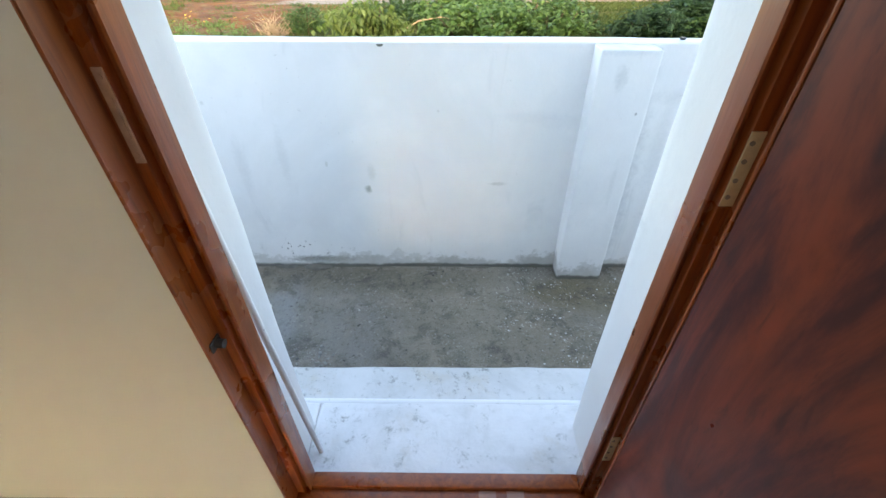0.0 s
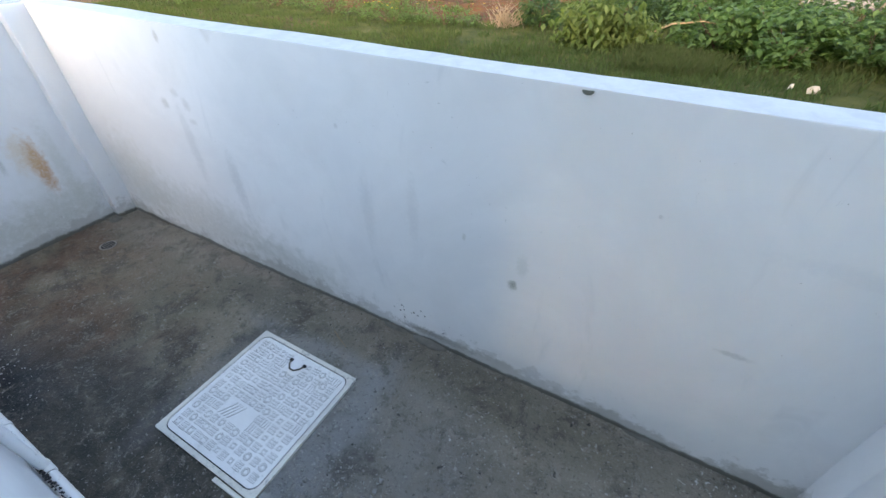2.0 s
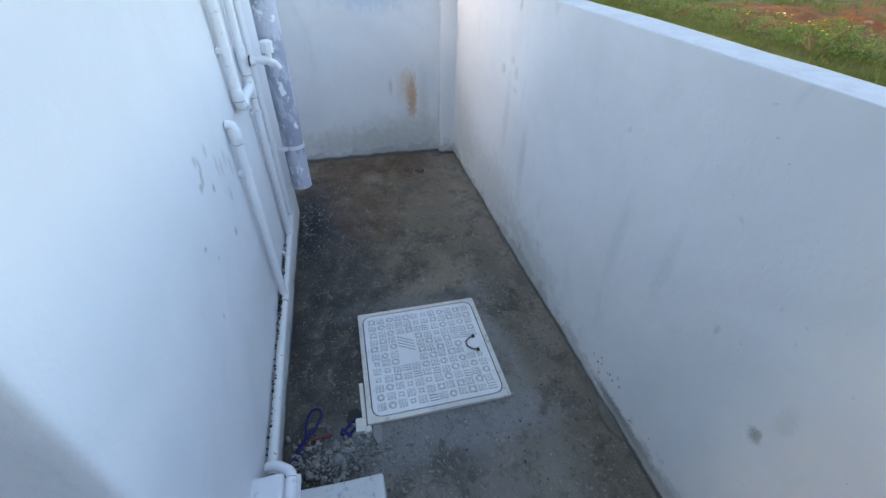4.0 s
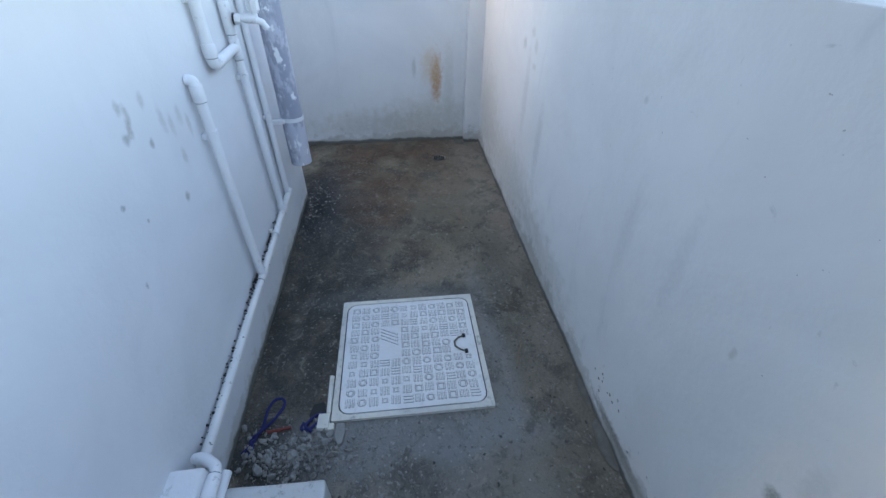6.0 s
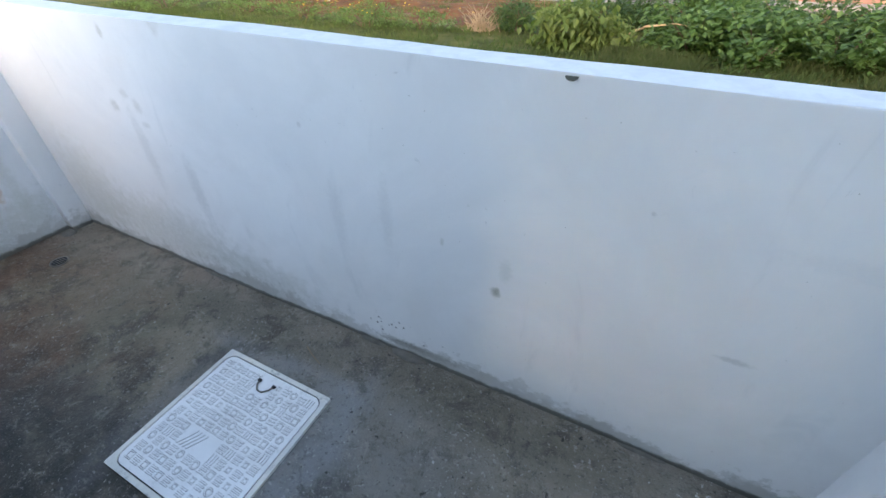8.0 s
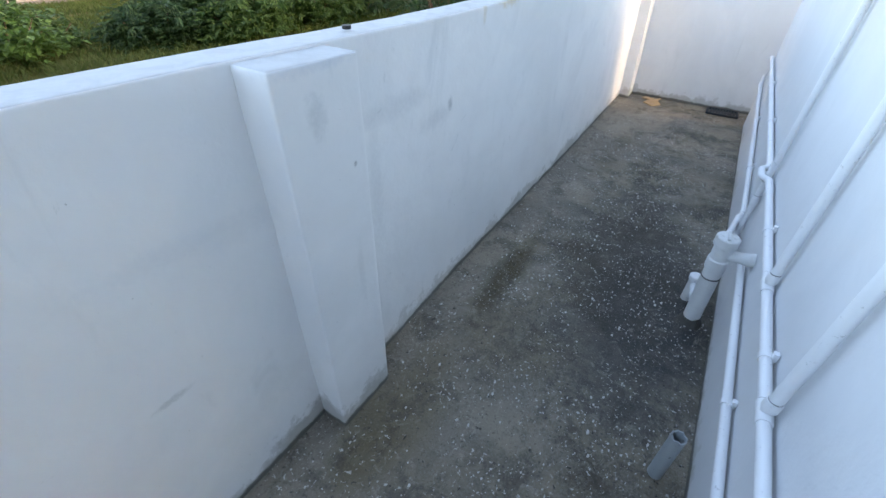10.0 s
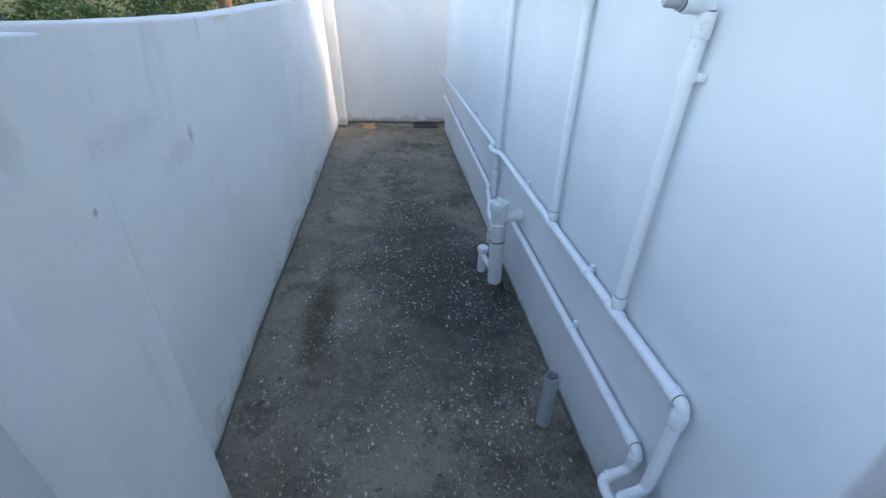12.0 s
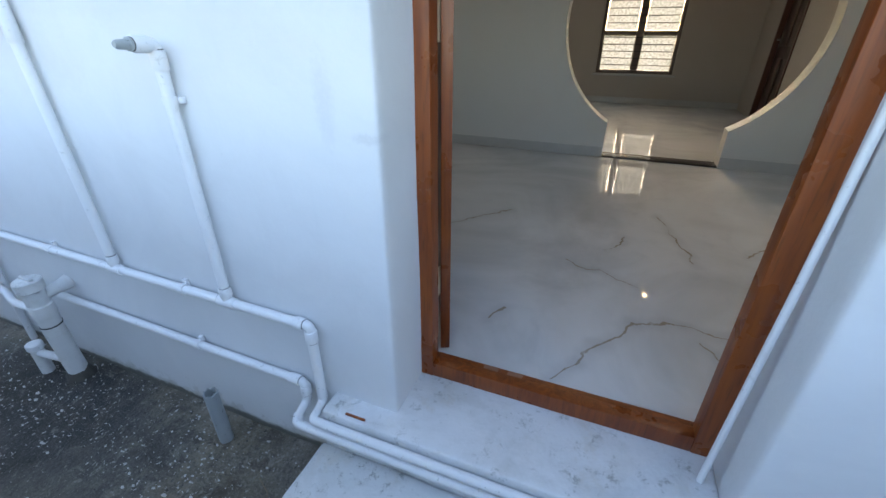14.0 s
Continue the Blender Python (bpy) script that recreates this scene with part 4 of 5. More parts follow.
def run_z(x):
    """Height of the upper run, which falls a little towards the door."""
    return 0.664 + 0.0115 * (x - 0.75)


pipe("long white plastic pipe along the house wall, bending at the door",
     [(5.70, PY, run_z(5.7)), (2.80, PY, run_z(2.8)), (2.775, 0.062, run_z(2.8) - 0.004), (2.66, 0.062, run_z(2.7)), (2.63, PY, run_z(2.63)),
      (0.765, PY, run_z(0.76)), (0.762, PY, 0.3452)], R, 0.018,
     fittings=[((0.82, PY, run_z(0.8)), (0.785, PY, run_z(0.78))), ((0.7645, PY, 0.645), (0.764, PY, 0.600)), ((1.075, PY, run_z(1.08)), (1.150, PY, run_z(1.15))),
               ((1.655, PY, run_z(1.66)), (1.73, PY, run_z(1.73))), ((2.845, PY, run_z(2.84)), (2.80, PY, run_z(2.8))), ((5.64, PY, run_z(5.64)), (5.70, PY, run_z(5.7)))],
     clamps=[((1.325, PY, run_z(1.33)), (1, 0, 0)), ((2.1, PY, run_z(2.1)), (1, 0, 0)), ((3.6, PY, run_z(3.6)), (1, 0, 0)), ((4.6, PY, run_z(4.6)), (1, 0, 0))])
# riser with the plugged tap outlet
pipe("white plastic riser with a plugged threaded outlet on top", [(1.110, PY, 0.68), (1.108, PY, 1.478), (1.106, 0.085, 1.480)], R, 0.018,
     fittings=[((1.110, PY, 0.692), (1.110, PY, 0.728)), ((1.108, PY, 1.415), (1.108, PY, 1.465)), ((1.107, 0.045, 1.479), (1.106, 0.088, 1.480))],
     clamps=[((1.108, PY, 1.34), (0, 0, 1))],
     extra=[("plug", tube(bmesh.new(), [(1.106, 0.088, 1.480), (1.106, 0.097, 1.480), (1.106, 0.098, 1.480), (1.106, 0.124, 1.480), (1.106, 0.130, 1.480)],
                          [0.0165, 0.0165, 0.0125, 0.011, 0.007], 16), M_PVC_GREY)])
pipe("white plastic riser with a side outlet, going up the wall", [(1.690, PY, 0.69), (1.715, PY, 1.5), (1.74, PY, 3.3)], R * 0.97,
     fittings=[((1.690, PY, 0.70), (1.6905, PY, 0.735)), ((1.714, PY, 1.475), (1.716, PY, 1.59))],
     extra=[("outlet", T([(1.715, PY, 1.535), (2.09, PY, 1.535), (2.11, 0.004, 1.535)], R * 0.9, 14, 0.02), M_PVC)])
pipe("white plastic waste pipe running down to the ground beside a trap", [(2.30, PY, 1.565), (2.675, PY, 1.57), (2.73, PY, 0.0)], R * 0.95, 0.03,
     fittings=[((2.677, PY, 1.50), (2.676, PY, 1.55)), ((2.712, PY, 0.50), (2.710, PY, 0.56))])
pipe("white plastic pipe low on the wall, bending down to the step",
     [(2.22, PY, 0.418), (0.833, PY, 0.392), (0.838, PY, 0.300), (0.830, 0.112, 0.278), (0.60, 0.112, 0.279), (-0.55, 0.112, 0.282), (-0.815, 0.108, 0.262)], R * 0.95, 0.024,
     fittings=[((0.90, PY, 0.3935), (0.852, PY, 0.3925)), ((0.8335, PY, 0.376), (0.836, PY, 0.335)), ((0.832, 0.082, 0.2835), (0.831, 0.097, 0.281))],
     clamps=[((1.345, PY, 0.402), (1, 0, 0))])
pipe("second white plastic pipe laid along the step under the ledge", [(0.762, PY, 0.345), (0.760, 0.04, 0.325), (0.750, 0.108, 0.322), (0.60, 0.108, 0.322), (-0.80, 0.108, 0.325), (-0.835, 0.06, 0.318), (-0.845, PY, 0.300)], R * 0.95, 0.018, mat=M_PVC,
     fittings=[((-0.72, 0.108, 0.3248), (-0.78, 0.108, 0.325))])
pipe("white plastic pipe low on the wall towards the house corner", [(2.80, 0.045, 0.37), (2.83, PY, 0.378), (5.58, PY, 0.492), (5.62, PY, 0.57)], R * 0.9, 0.02,
     fittings=[((2.87, PY, 0.38), (2.83, PY, 0.378)), ((5.52, PY, 0.49), (5.57, PY, 0.492))],
     clamps=[((3.5, PY, 0.406), (1, 0, 0)), ((4.5, PY, 0.447), (1, 0, 0))])

# trap with its cap and the small inlet beside it
trap = thing("drain_trap", "thick white plastic drain trap with a screw cap and grimy foot", "drain pipe")
TX, TY = 2.150, 0.134
FX, FY = 2.190, 0.106


def lumpy(bm, amp, freq=9, seed=0):
    for v in bm.verts:
        v.co += amp * noise.noise_vector(v.co * freq + Vector((seed, 0, 0)))
    return bm


def steps(a, b, n):
    return [tuple(p + (q - p) * i / n for p, q in zip(a, b)) for i in range(n + 1)]


P("body", lumpy(T(steps((FX, FY, 0.0), (TX, TY, 0.54), 16), 0.041, 24), 0.0022, 22), M_TRAP, trap, "grimy thick plastic pipe body")
bm = bmesh.new()
tube(bm, steps((FX, FY, 0.0), (FX - 0.003, FY + 0.002, 0.05), 3), [0.060, 0.055, 0.049, 0.043], 20)
P("mortar_collar", lumpy(bm, 0.012, 30), M_COLLAR, trap, "rough mortar round the foot")
bm = bmesh.new()
tube(bm, [(TX + 0.010, TY - 0.007, 0.39), (TX + 0.0097, TY - 0.0068, 0.395), (TX + 0.006, TY - 0.004, 0.45), (TX + 0.0055, TY - 0.004, 0.455)], [0.041, 0.046, 0.046, 0.041], 24)
P("coupling", bm, M_TRAP, trap)
bm = bmesh.new()
tube(bm, [(TX, TY, 0.525), (TX, TY, 0.53), (TX, TY, 0.572), (TX, TY, 0.577)], [0.045, 0.051, 0.051, 0.046], 24)
box(bm, TX - 0.04, TX + 0.04, TY - 0.007, TY + 0.007, 0.576, 0.588, 0.004)
P("cap", bm, M_TRAP, trap, "screw cap with a grip bar")
P("wall_branch", lumpy(T(steps((TX, TY, 0.475), (TX - 0.005, 0.0, 0.50), 6), [0.024, 0.024, 0.025, 0.026, 0.028, 0.031, 0.035], 18), 0.003, 30), M_TRAP, trap, "branch set into the wall with mortar")
P("strap", T([(TX + 0.015, TY - 0.011, 0.335), (TX + 0.0146, TY - 0.0107, 0.341)], 0.0427, 24), M_BLACK, trap)
P("side_inlet", T([(TX, TY, 0.40), (2.42, 0.12, 0.385), (2.60, 0.075, 0.375), (2.80, 0.045, 0.370)], 0.0165, 12, 0.03), M_PVC, trap)
cap = thing("clean_out", "small white capped pipe stub beside the drain trap", "drain pipe")
CXO, CYO = 2.375, 0.148
P("body", lumpy(T(steps((CXO, CYO, 0.0), (CXO, CYO, 0.15), 6), 0.027, 18), 0.002, 30), M_TRAP, cap)
P("cap", T([(CXO, CYO, 0.14), (CXO, CYO, 0.145), (CXO, CYO, 0.17), (CXO, CYO, 0.175)], [0.028, 0.034, 0.034, 0.029], 18), M_PVC, cap)
P("branch", T([(CXO, CYO, 0.12), (TX + 0.03, TY, 0.13)], 0.018, 12), M_TRAP, cap)
# open grey stub in the concrete
bm = bmesh.new()
n = 18
rings = []
for rad, z in ((0.027, 0.0), (0.027, 0.262), (0.022, 0.262), (0.022, 0.06)):
    rings.append([bm.verts.new((1.236 + rad * math.cos(2 * math.pi * i / n) + 0.012 * z, 0.112 + rad * math.sin(2 * math.pi * i / n), z + (0.006 * math.sin(i * 2.3) if z > 0.2 else 0))) for i in range(n)])
for a, b in zip(rings, rings[1:]):
    for i in range(n):
        bm.faces.new((a[i], a[(i + 1) % n], b[(i + 1) % n], b[i]))
bm.faces.new(rings[-1])
tagged(P("pipe_stub", bm, M_PVC_GREY), "open grey plastic pipe stub rising from the concrete", "pipe stub")

# west side
pipe("white plastic riser coming out of the wall with a capped bend", [(-1.645, 0.004, 1.125), (-1.645, PY, 1.122), (-1.655, PY, 0.300)], R, 0.016,
     fittings=[((-1.645, PY, 1.110), (-1.646, PY, 1.055))], clamps=[((-1.648, PY, 0.945), (0, 0, 1))])
pipe("white plastic pipe dropping down the wall, bending into its neighbour", [(-1.80, PY, 3.3), (-1.845, PY, 1.118), (-2.10, PY, 1.122)], R * 1.12, 0.022,
     fittings=[((-1.843, PY, 1.19), (-1.844, PY, 1.145)), ((-1.87, PY, 1.119), (-1.915, PY, 1.120))], clamps=[((-1.841, PY, 1.325), (0, 0, 1))])
pipe("white plastic riser with a garden tap on a tee", [(-2.105, PY, 3.3), (-2.110, PY, 1.2), (-2.150, PY, 0.315)], R,
     fittings=[((-2.110, PY, 1.285), (-2.111, PY, 1.17)), ((-2.112, PY, 1.155), (-2.115, PY, 1.075)), ((-2.147, PY, 0.365), (-2.150, PY, 0.305))],
     clamps=[((-2.119, PY, 1.01), (0, 0, 1))])
pipe("thin white plastic pipe behind the rain pipe", [(-2.32, 0.022, 3.3), (-2.32, 0.022, 0.32)], 0.0145, clamps=[((-2.32, 0.022, 0.76), (0, 0, 1))])
pipe("stained white plastic pipe along the foot of the wall", [(-2.36, PY, 0.322), (-2.150, PY, 0.315), (-0.845, PY, 0.247)], R, 0.02, mat=M_PVC_DIRTY,
     fittings=[((-2.125, PY, 0.314), (-2.175, PY, 0.316)), ((-1.69, PY, 0.291), (-1.62, PY, 0.288))], clamps=[((-1.95, PY, 0.305), (1, 0, 0))])
bm = bmesh.new()
rg = random.Random(3)
for _ in range(420):
    x = rg.choice((rg.gauss(-1.85, 0.12), rg.gauss(-1.62, 0.05), rg.uniform(-2.05, -0.9)))
    x = max(-2.1, min(-0.9, x))
    zb = 0.247 - (x + 0.845) * 0.052
    crumb_s = rg.uniform(0.0015, 0.0055)
    m = Matrix.Translation((x, rg.uniform(0.008, 0.02), zb + rg.choice((-1, 1)) * rg.uniform(0.012, 0.024)))
    bmesh.ops.create_icosphere(bm, subdivisions=1, radius=crumb_s, matrix=m)
tagged(part("grime", bm, M_BLACK, smooth=False), "black grime caught between the wall and the foot pipe", "grime", kind="stuff")
tap = thing("tap", "white plastic garden tap with a lever on the wall pipe", "tap", at=(-0.022, 0, 0))
P("body", T([(-2.085, PY, 1.225), (-2.092, 0.085, 1.224), (-2.094, 0.09, 1.224), (-2.098, 0.135, 1.222)], [0.012, 0.012, 0.017, 0.019], 14), M_PVC, tap)
P("spout", T([(-2.098, 0.130, 1.218), (-2.101, 0.152, 1.208), (-2.103, 0.166, 1.185)], [0.014, 0.013, 0.0115], 14), M_PVC, tap)
P("nut", T([(-2.086, 0.055, 1.224), (-2.088, 0.075, 1.222)], 0.02, 6), M_PVC, tap)
P("collar", T([(-2.086, 0.050, 1.2245), (-2.086, 0.054, 1.2243)], 0.0215, 16), M_BLACK, tap)
bm = bmesh.new()
tube(bm, [(-2.098, 0.130, 1.22), (-2.098, 0.130, 1.25), (-2.098, 0.130, 1.252), (-2.098, 0.130, 1.295), (-2.098, 0.130, 1.30)], [0.012, 0.012, 0.024, 0.026, 0.018], 8)
P("lever", bm, M_PVC, tap)
rain = thing("rain_pipe", "thick grey-white rain pipe with blotchy paint ending above the ground", "rain pipe")
bm = bmesh.new()
tube(bm, [(-2.41, 0.115, 3.40), (-2.41, 0.115, 0.468)], 0.055, 28, 0, False)
tube(bm, [(-2.41, 0.115, 0.468), (-2.41, 0.115, 0.6)], 0.050, 28, 0, False)
P("tube", bm, M_RAIN, rain)
for z in (0.72, 1.9):
    bm = bmesh.new()
    tube(bm, [(-2.41, 0.115, z - 0.010), (-2.41, 0.115, z + 0.010)], 0.0585, 28)
    box(bm, -2.37, -2.345, 0.002, 0.085, z - 0.01, z + 0.01, 0.002)
    P("bracket", bm, M_PVC, rain)


# ---- access cover ----
def rounded_rect(cx, cy, hx, hy, r, n=8):
    out = []
    for sx, sy, a0 in ((1, 1, 0), (-1, 1, 90), (-1, -1, 180), (1, -1, 270)):
        for i in range(n + 1):
            a = radians(a0 + 90 * i / n)
            out.append((cx + sx * (hx - r) + r * math.cos(a), cy + sy * (hy - r) + r * math.sin(a)))
    return out


def plate(bm, outline, z0, z1):
    lo = [bm.verts.new((x, y, z0)) for x, y in outline]
    hi = [bm.verts.new((x, y, z1)) for x, y in outline]
    n = len(outline)
    for i in range(n):
        bm.faces.new((lo[i], lo[(i + 1) % n], hi[(i + 1) % n], hi[i]))
    bm.faces.new(hi)
    bm.faces.new(lo[::-1])


LX, LY, LHX, LHY = -1.409, 0.660, 0.319, 0.321
cover = thing("access_cover", "white plastic drain cover with raised tread pattern and rusty handle", "access cover")
bm = bmesh.new()
o = rounded_rect(LX, LY, LHX, LHY, 0.006, 3)
i_ = rounded_rect(LX, LY, LHX - 0.021, LHY - 0.021, 0.045, 3)
for za, zb in ((0.0, 0.015),):
    vo0, vo1 = [bm.verts.new((x, y, za - 0.02)) for x, y in o], [bm.verts.new((x, y, zb)) for x, y in o]
    vi1, vi0 = [bm.verts.new((x, y, zb)) for x, y in i_], [bm.verts.new((x, y, 0.0025)) for x, y in i_]
    n = len(o)
    for k in range(n):
        q = (k + 1) % n
        bm.faces.new((vo0[k], vo0[q], vo1[q], vo1[k]))
        bm.faces.new((vo1[k], vo1[q], vi1[q], vi1[k]))
        bm.faces.new((vi1[k], vi1[q], vi0[q], vi0[k]))
P("rim", bm, M_COVER_RIM, cover, "worn white rim")
bm = bmesh.new()
plate(bm, rounded_rect(LX, LY, LHX - 0.0205, LHY - 0.0205, 0.046, 8), 0.0005, 0.0085)
P("seat", bm, M_DARKHOLE, cover, "dark dirt in the gap round the lid")
bm = bmesh.new()
plate(bm, rounded_rect(LX, LY, LHX - 0.0265, LHY - 0.0265, 0.042, 8), 0.002, 0.0140)
P("lid", bm, M_COVER, cover)
bm = bmesh.new()
rng = random.Random(4)
NC = 12
bg = bmesh.new()
GE = 0.0016
cs = (2 * (LHX - 0.045)) / NC
for i in range(NC):
    for j in range(NC):
        jx, jy = rng.gauss(0, 0.0012), rng.gauss(0, 0.0012)
        cx, cy = LX - LHX + 0.045 + cs * (i + 0.5) + jx, jy + LY - LHY + 0.045 + cs * (j + 0.5) * (LHY - 0.045) / (LHX - 0.045)
        if abs(cx - LX) < 0.055 and LY + 0.17 < cy < LY + 0.26:
            continue
        if 2.5 < i < 6.5 and j in (3, 4):
            continue
        k = 2 if (i + j) % 2 else rng.choice((1, 1, 3, 3, 0, 4))
        h = cs * rng.uniform(0.34, 0.41)
        if k in (0, 2):
            for d in (-0.30, 0.0, 0.30):
                a = d * cs
                if k == 0:
                    box(bm, cx + a - 0.0023, cx + a + 0.0023, cy - h, cy + h, 0.0135, 0.0172)
                    box(bg, cx + a - 0.0023 - GE, cx + a + 0.0023 + GE, cy - h - GE, cy + h + GE, 0.0136, 0.0146)
                else:
                    box(bm, cx - h, cx + h, cy + a - 0.0023, cy + a + 0.0023, 0.0135, 0.0172)
                    box(bg, cx - h - GE, cx + h + GE, cy + a - 0.0023 - GE, cy + a + 0.0023 + GE, 0.0136, 0.0146)
        else:
            m = 12 if k == 1 else 4
            ri, ro = h * 0.72, h * 0.98
            off = 0 if k == 1 else math.pi / 4
            f = 1.0 if k == 1 else 1.28 if k == 3 else 0.9
            vs = [[bm.verts.new((cx + rr * f * math.cos(2 * math.pi * s / m + off), cy + rr * f * math.sin(2 * math.pi * s / m + off), z)) for s in range(m)] for rr, z in ((ro, 0.0135), (ro * 0.96, 0.0172), (ri * 1.04, 0.0172), (ri, 0.0135))]
            for a, b in zip(vs, vs[1:]):
                for s in range(m):
                    bm.faces.new((a[s], a[(s + 1) % m], b[(s + 1) % m], b[s]))
            gs = [[bg.verts.new((cx + rr * f * math.cos(2 * math.pi * s / m + off), cy + rr * f * math.sin(2 * math.pi * s / m + off), 0.0146)) for s in range(m)] for rr in (ro + GE * 1.3, ri - GE * 1.3)]
            for s in range(m):
                bg.faces.new((gs[0][s], gs[0][(s + 1) % m], gs[1][(s + 1) % m], gs[1][s]))
for i in range(4):
    u = LX - LHX + 0.045 + cs * (3.2 + i * 0.42)
    for v0, v1, du in ((3.15, 4.75, 0.9),):
        for tgt, g, z0, z1 in ((bm, 0, 0.0135, 0.0172), (bg, GE, 0.0136, 0.0146)):
            y0, y1 = LY - LHY + 0.045 + cs * v0 - g, LY - LHY + 0.045 + cs * v1 + g
            q = [(u - 0.003 - g, y0), (u + 0.003 + g, y0), (u + 0.003 + g + du * cs, y1), (u - 0.003 - g + du * cs, y1)]
            plate(tgt, q, z0, z1)
part("grime", bg, plain("grime in the tread", (0.13, 0.13, 0.12), 0.9, vary=0.5, scale=25), cover, "dark grime round the raised pattern", False, "stuff")
part("tread", bm, M_COVER, cover, "raised pattern of rings and bars", False, "stuff")
hx, hy = LX, LY + 0.2175
P("handle", T([(hx - 0.042, hy + 0.026, 0.019), (hx - 0.036, hy + 0.004, 0.021), (hx - 0.014, hy - 0.018, 0.022), (hx + 0.014, hy - 0.018, 0.022), (hx + 0.036, hy + 0.004, 0.021), (hx + 0.042, hy + 0.026, 0.019)], 0.004, 8), plain("rusty wire", (0.16, 0.15, 0.12), 0.7, 0.5, 0.3, 60), cover, "rusty wire handle")
for sx in (-1, 1):
    bm = bmesh.new()
    box(bm, hx + sx * 0.044 - 0.009, hx + sx * 0.044 + 0.009, hy + 0.022, hy + 0.036, 0.0142, 0.024, 0.002)
    P("bracket", bm, M_BLACK, cover)
# the broken corner of the surround
bm = bmesh.new()
box(bm, -1.125, -1.062, 0.288, 0.334, -0.005, 0.021, 0.006)
box(bm, -1.088, -1.058, 0.318, 0.352, -0.005, 0.012, 0.004)
box(bm, -1.30, -1.127, 0.316, 0.333, -0.005, 0.016, 0.004)
lumpy(bm, 0.004, 40)
tagged(P("surround_chip", bm, M_COVER_RIM), "broken white corner piece beside the access cover", "debris")
bm = bmesh.new()
plate(bm, [(-1.082, 0.360), (-1.080, 0.392), (-1.045, 0.397), (-1.000, 0.388), (-0.992, 0.372), (-1.03, 0.356)], -0.004, 0.016)
bmesh.ops.bevel(bm, geom=list(bm.edges), offset=0.003, segments=1, affect="EDGES")
tagged(part("mortar_wedge", bm, M_STONE, smooth=False), "cracked wedge of grey mortar beside the access cover", "debris")
bm = bmesh.new()
plate(bm, [(-1.175, 0.262), (-1.185, 0.300), (-1.16, 0.313), (-1.128, 0.314), (-1.12, 0.287), (-1.10, 0.262), (-1.13, 0.25)], 0.0008, 0.0035)
tagged(part("pit", bm, M_DARKHOLE, smooth=False), "dark pit broken into the concrete beside the cover", "pit", kind="structure")


def mortar_lump(x, y, lx, ly, h, seed):
    """A rough half-buried ridge of mortar."""
    bm = bmesh.new()
    bmesh.ops.create_icosphere(bm, subdivisions=3, radius=1)
    for v in bm.verts:
        v.co = Vector((x + v.co.x * lx, y + v.co.y * ly, v.co.z * h))
        v.co += 0.35 * h * noise.noise_vector(v.co * 28 + Vector((seed, 0, 0)))
    tagged(part("mortar_ridge", bm, M_RIDGE), "rough ridge of spilled mortar at the wall foot", "mortar", "mortar ridges at the wall foot")


for n, q in enumerate(((-0.90, 1.36, 0.10, 0.035, 0.020), (-1.12, 1.365, 0.08, 0.022, 0.014), (-2.3, 1.36, 0.12, 0.015, 0.014),
                       (-3.66, 1.20, 0.05, 0.05, 0.016), (0.2, 1.36, 0.10, 0.012, 0.012))):
    mortar_lump(*q, n)

# ---- small things on the floor ----
bm = bmesh.new()
tube(bm, [(-3.36, 0.985, 0.0015), (-3.36, 0.985, 0.004)], 0.055, 24)
gully = thing("floor_drain", "small dark round floor drain in the concrete", "drain")
P("rim", bm, M_STEEL, gully)
P("hole", T([(-3.36, 0.985, 0.004), (-3.36, 0.985, 0.0055)], 0.044, 24), M_DARKHOLE, gully)
for i in range(5):
    bm = bmesh.new()
    box(bm, -3.40, -3.32, 0.955 + i * 0.014, 0.958 + i * 0.014, 0.0056, 0.0075)
    P("slat", bm, M_STEEL, gully)
gr = thing("drain_grate", "black plastic drain grate by the end wall", "drain")
bm = bmesh.new()
for b in ((5.98, 6.22, 0.06, 0.085), (5.98, 6.22, 0.375, 0.40), (5.98, 6.0, 0.085, 0.375), (6.2, 6.22, 0.085, 0.375)):
    box(bm, b[0], b[1], b[2], b[3], 0.0, 0.022, 0.003)
P("frame", bm, M_GRATE, gr)
for i in range(9):
    bm = bmesh.new()
    box(bm, 6.001, 6.199, 0.10 + i * 0.03, 0.115 + i * 0.03, 0.003, 0.019, 0.002)
    P("slat", bm, M_GRATE, gr)


def crumb(bm, c, s, rng):
    r = bmesh.ops.create_icosphere(bm, subdivisions=1, radius=s)
    q = Euler((rng.random() * 6, rng.random() * 6, rng.random() * 6)).to_matrix()
    k = (1, rng.uniform(0.5, 0.95), rng.uniform(0.3, 0.65))
    for v in r["verts"]:
        v.co = Vector([v.co[i] * k[i] * rng.uniform(0.62, 1.22) for i in range(3)])
        v.co = q @ v.co + Vector(c)


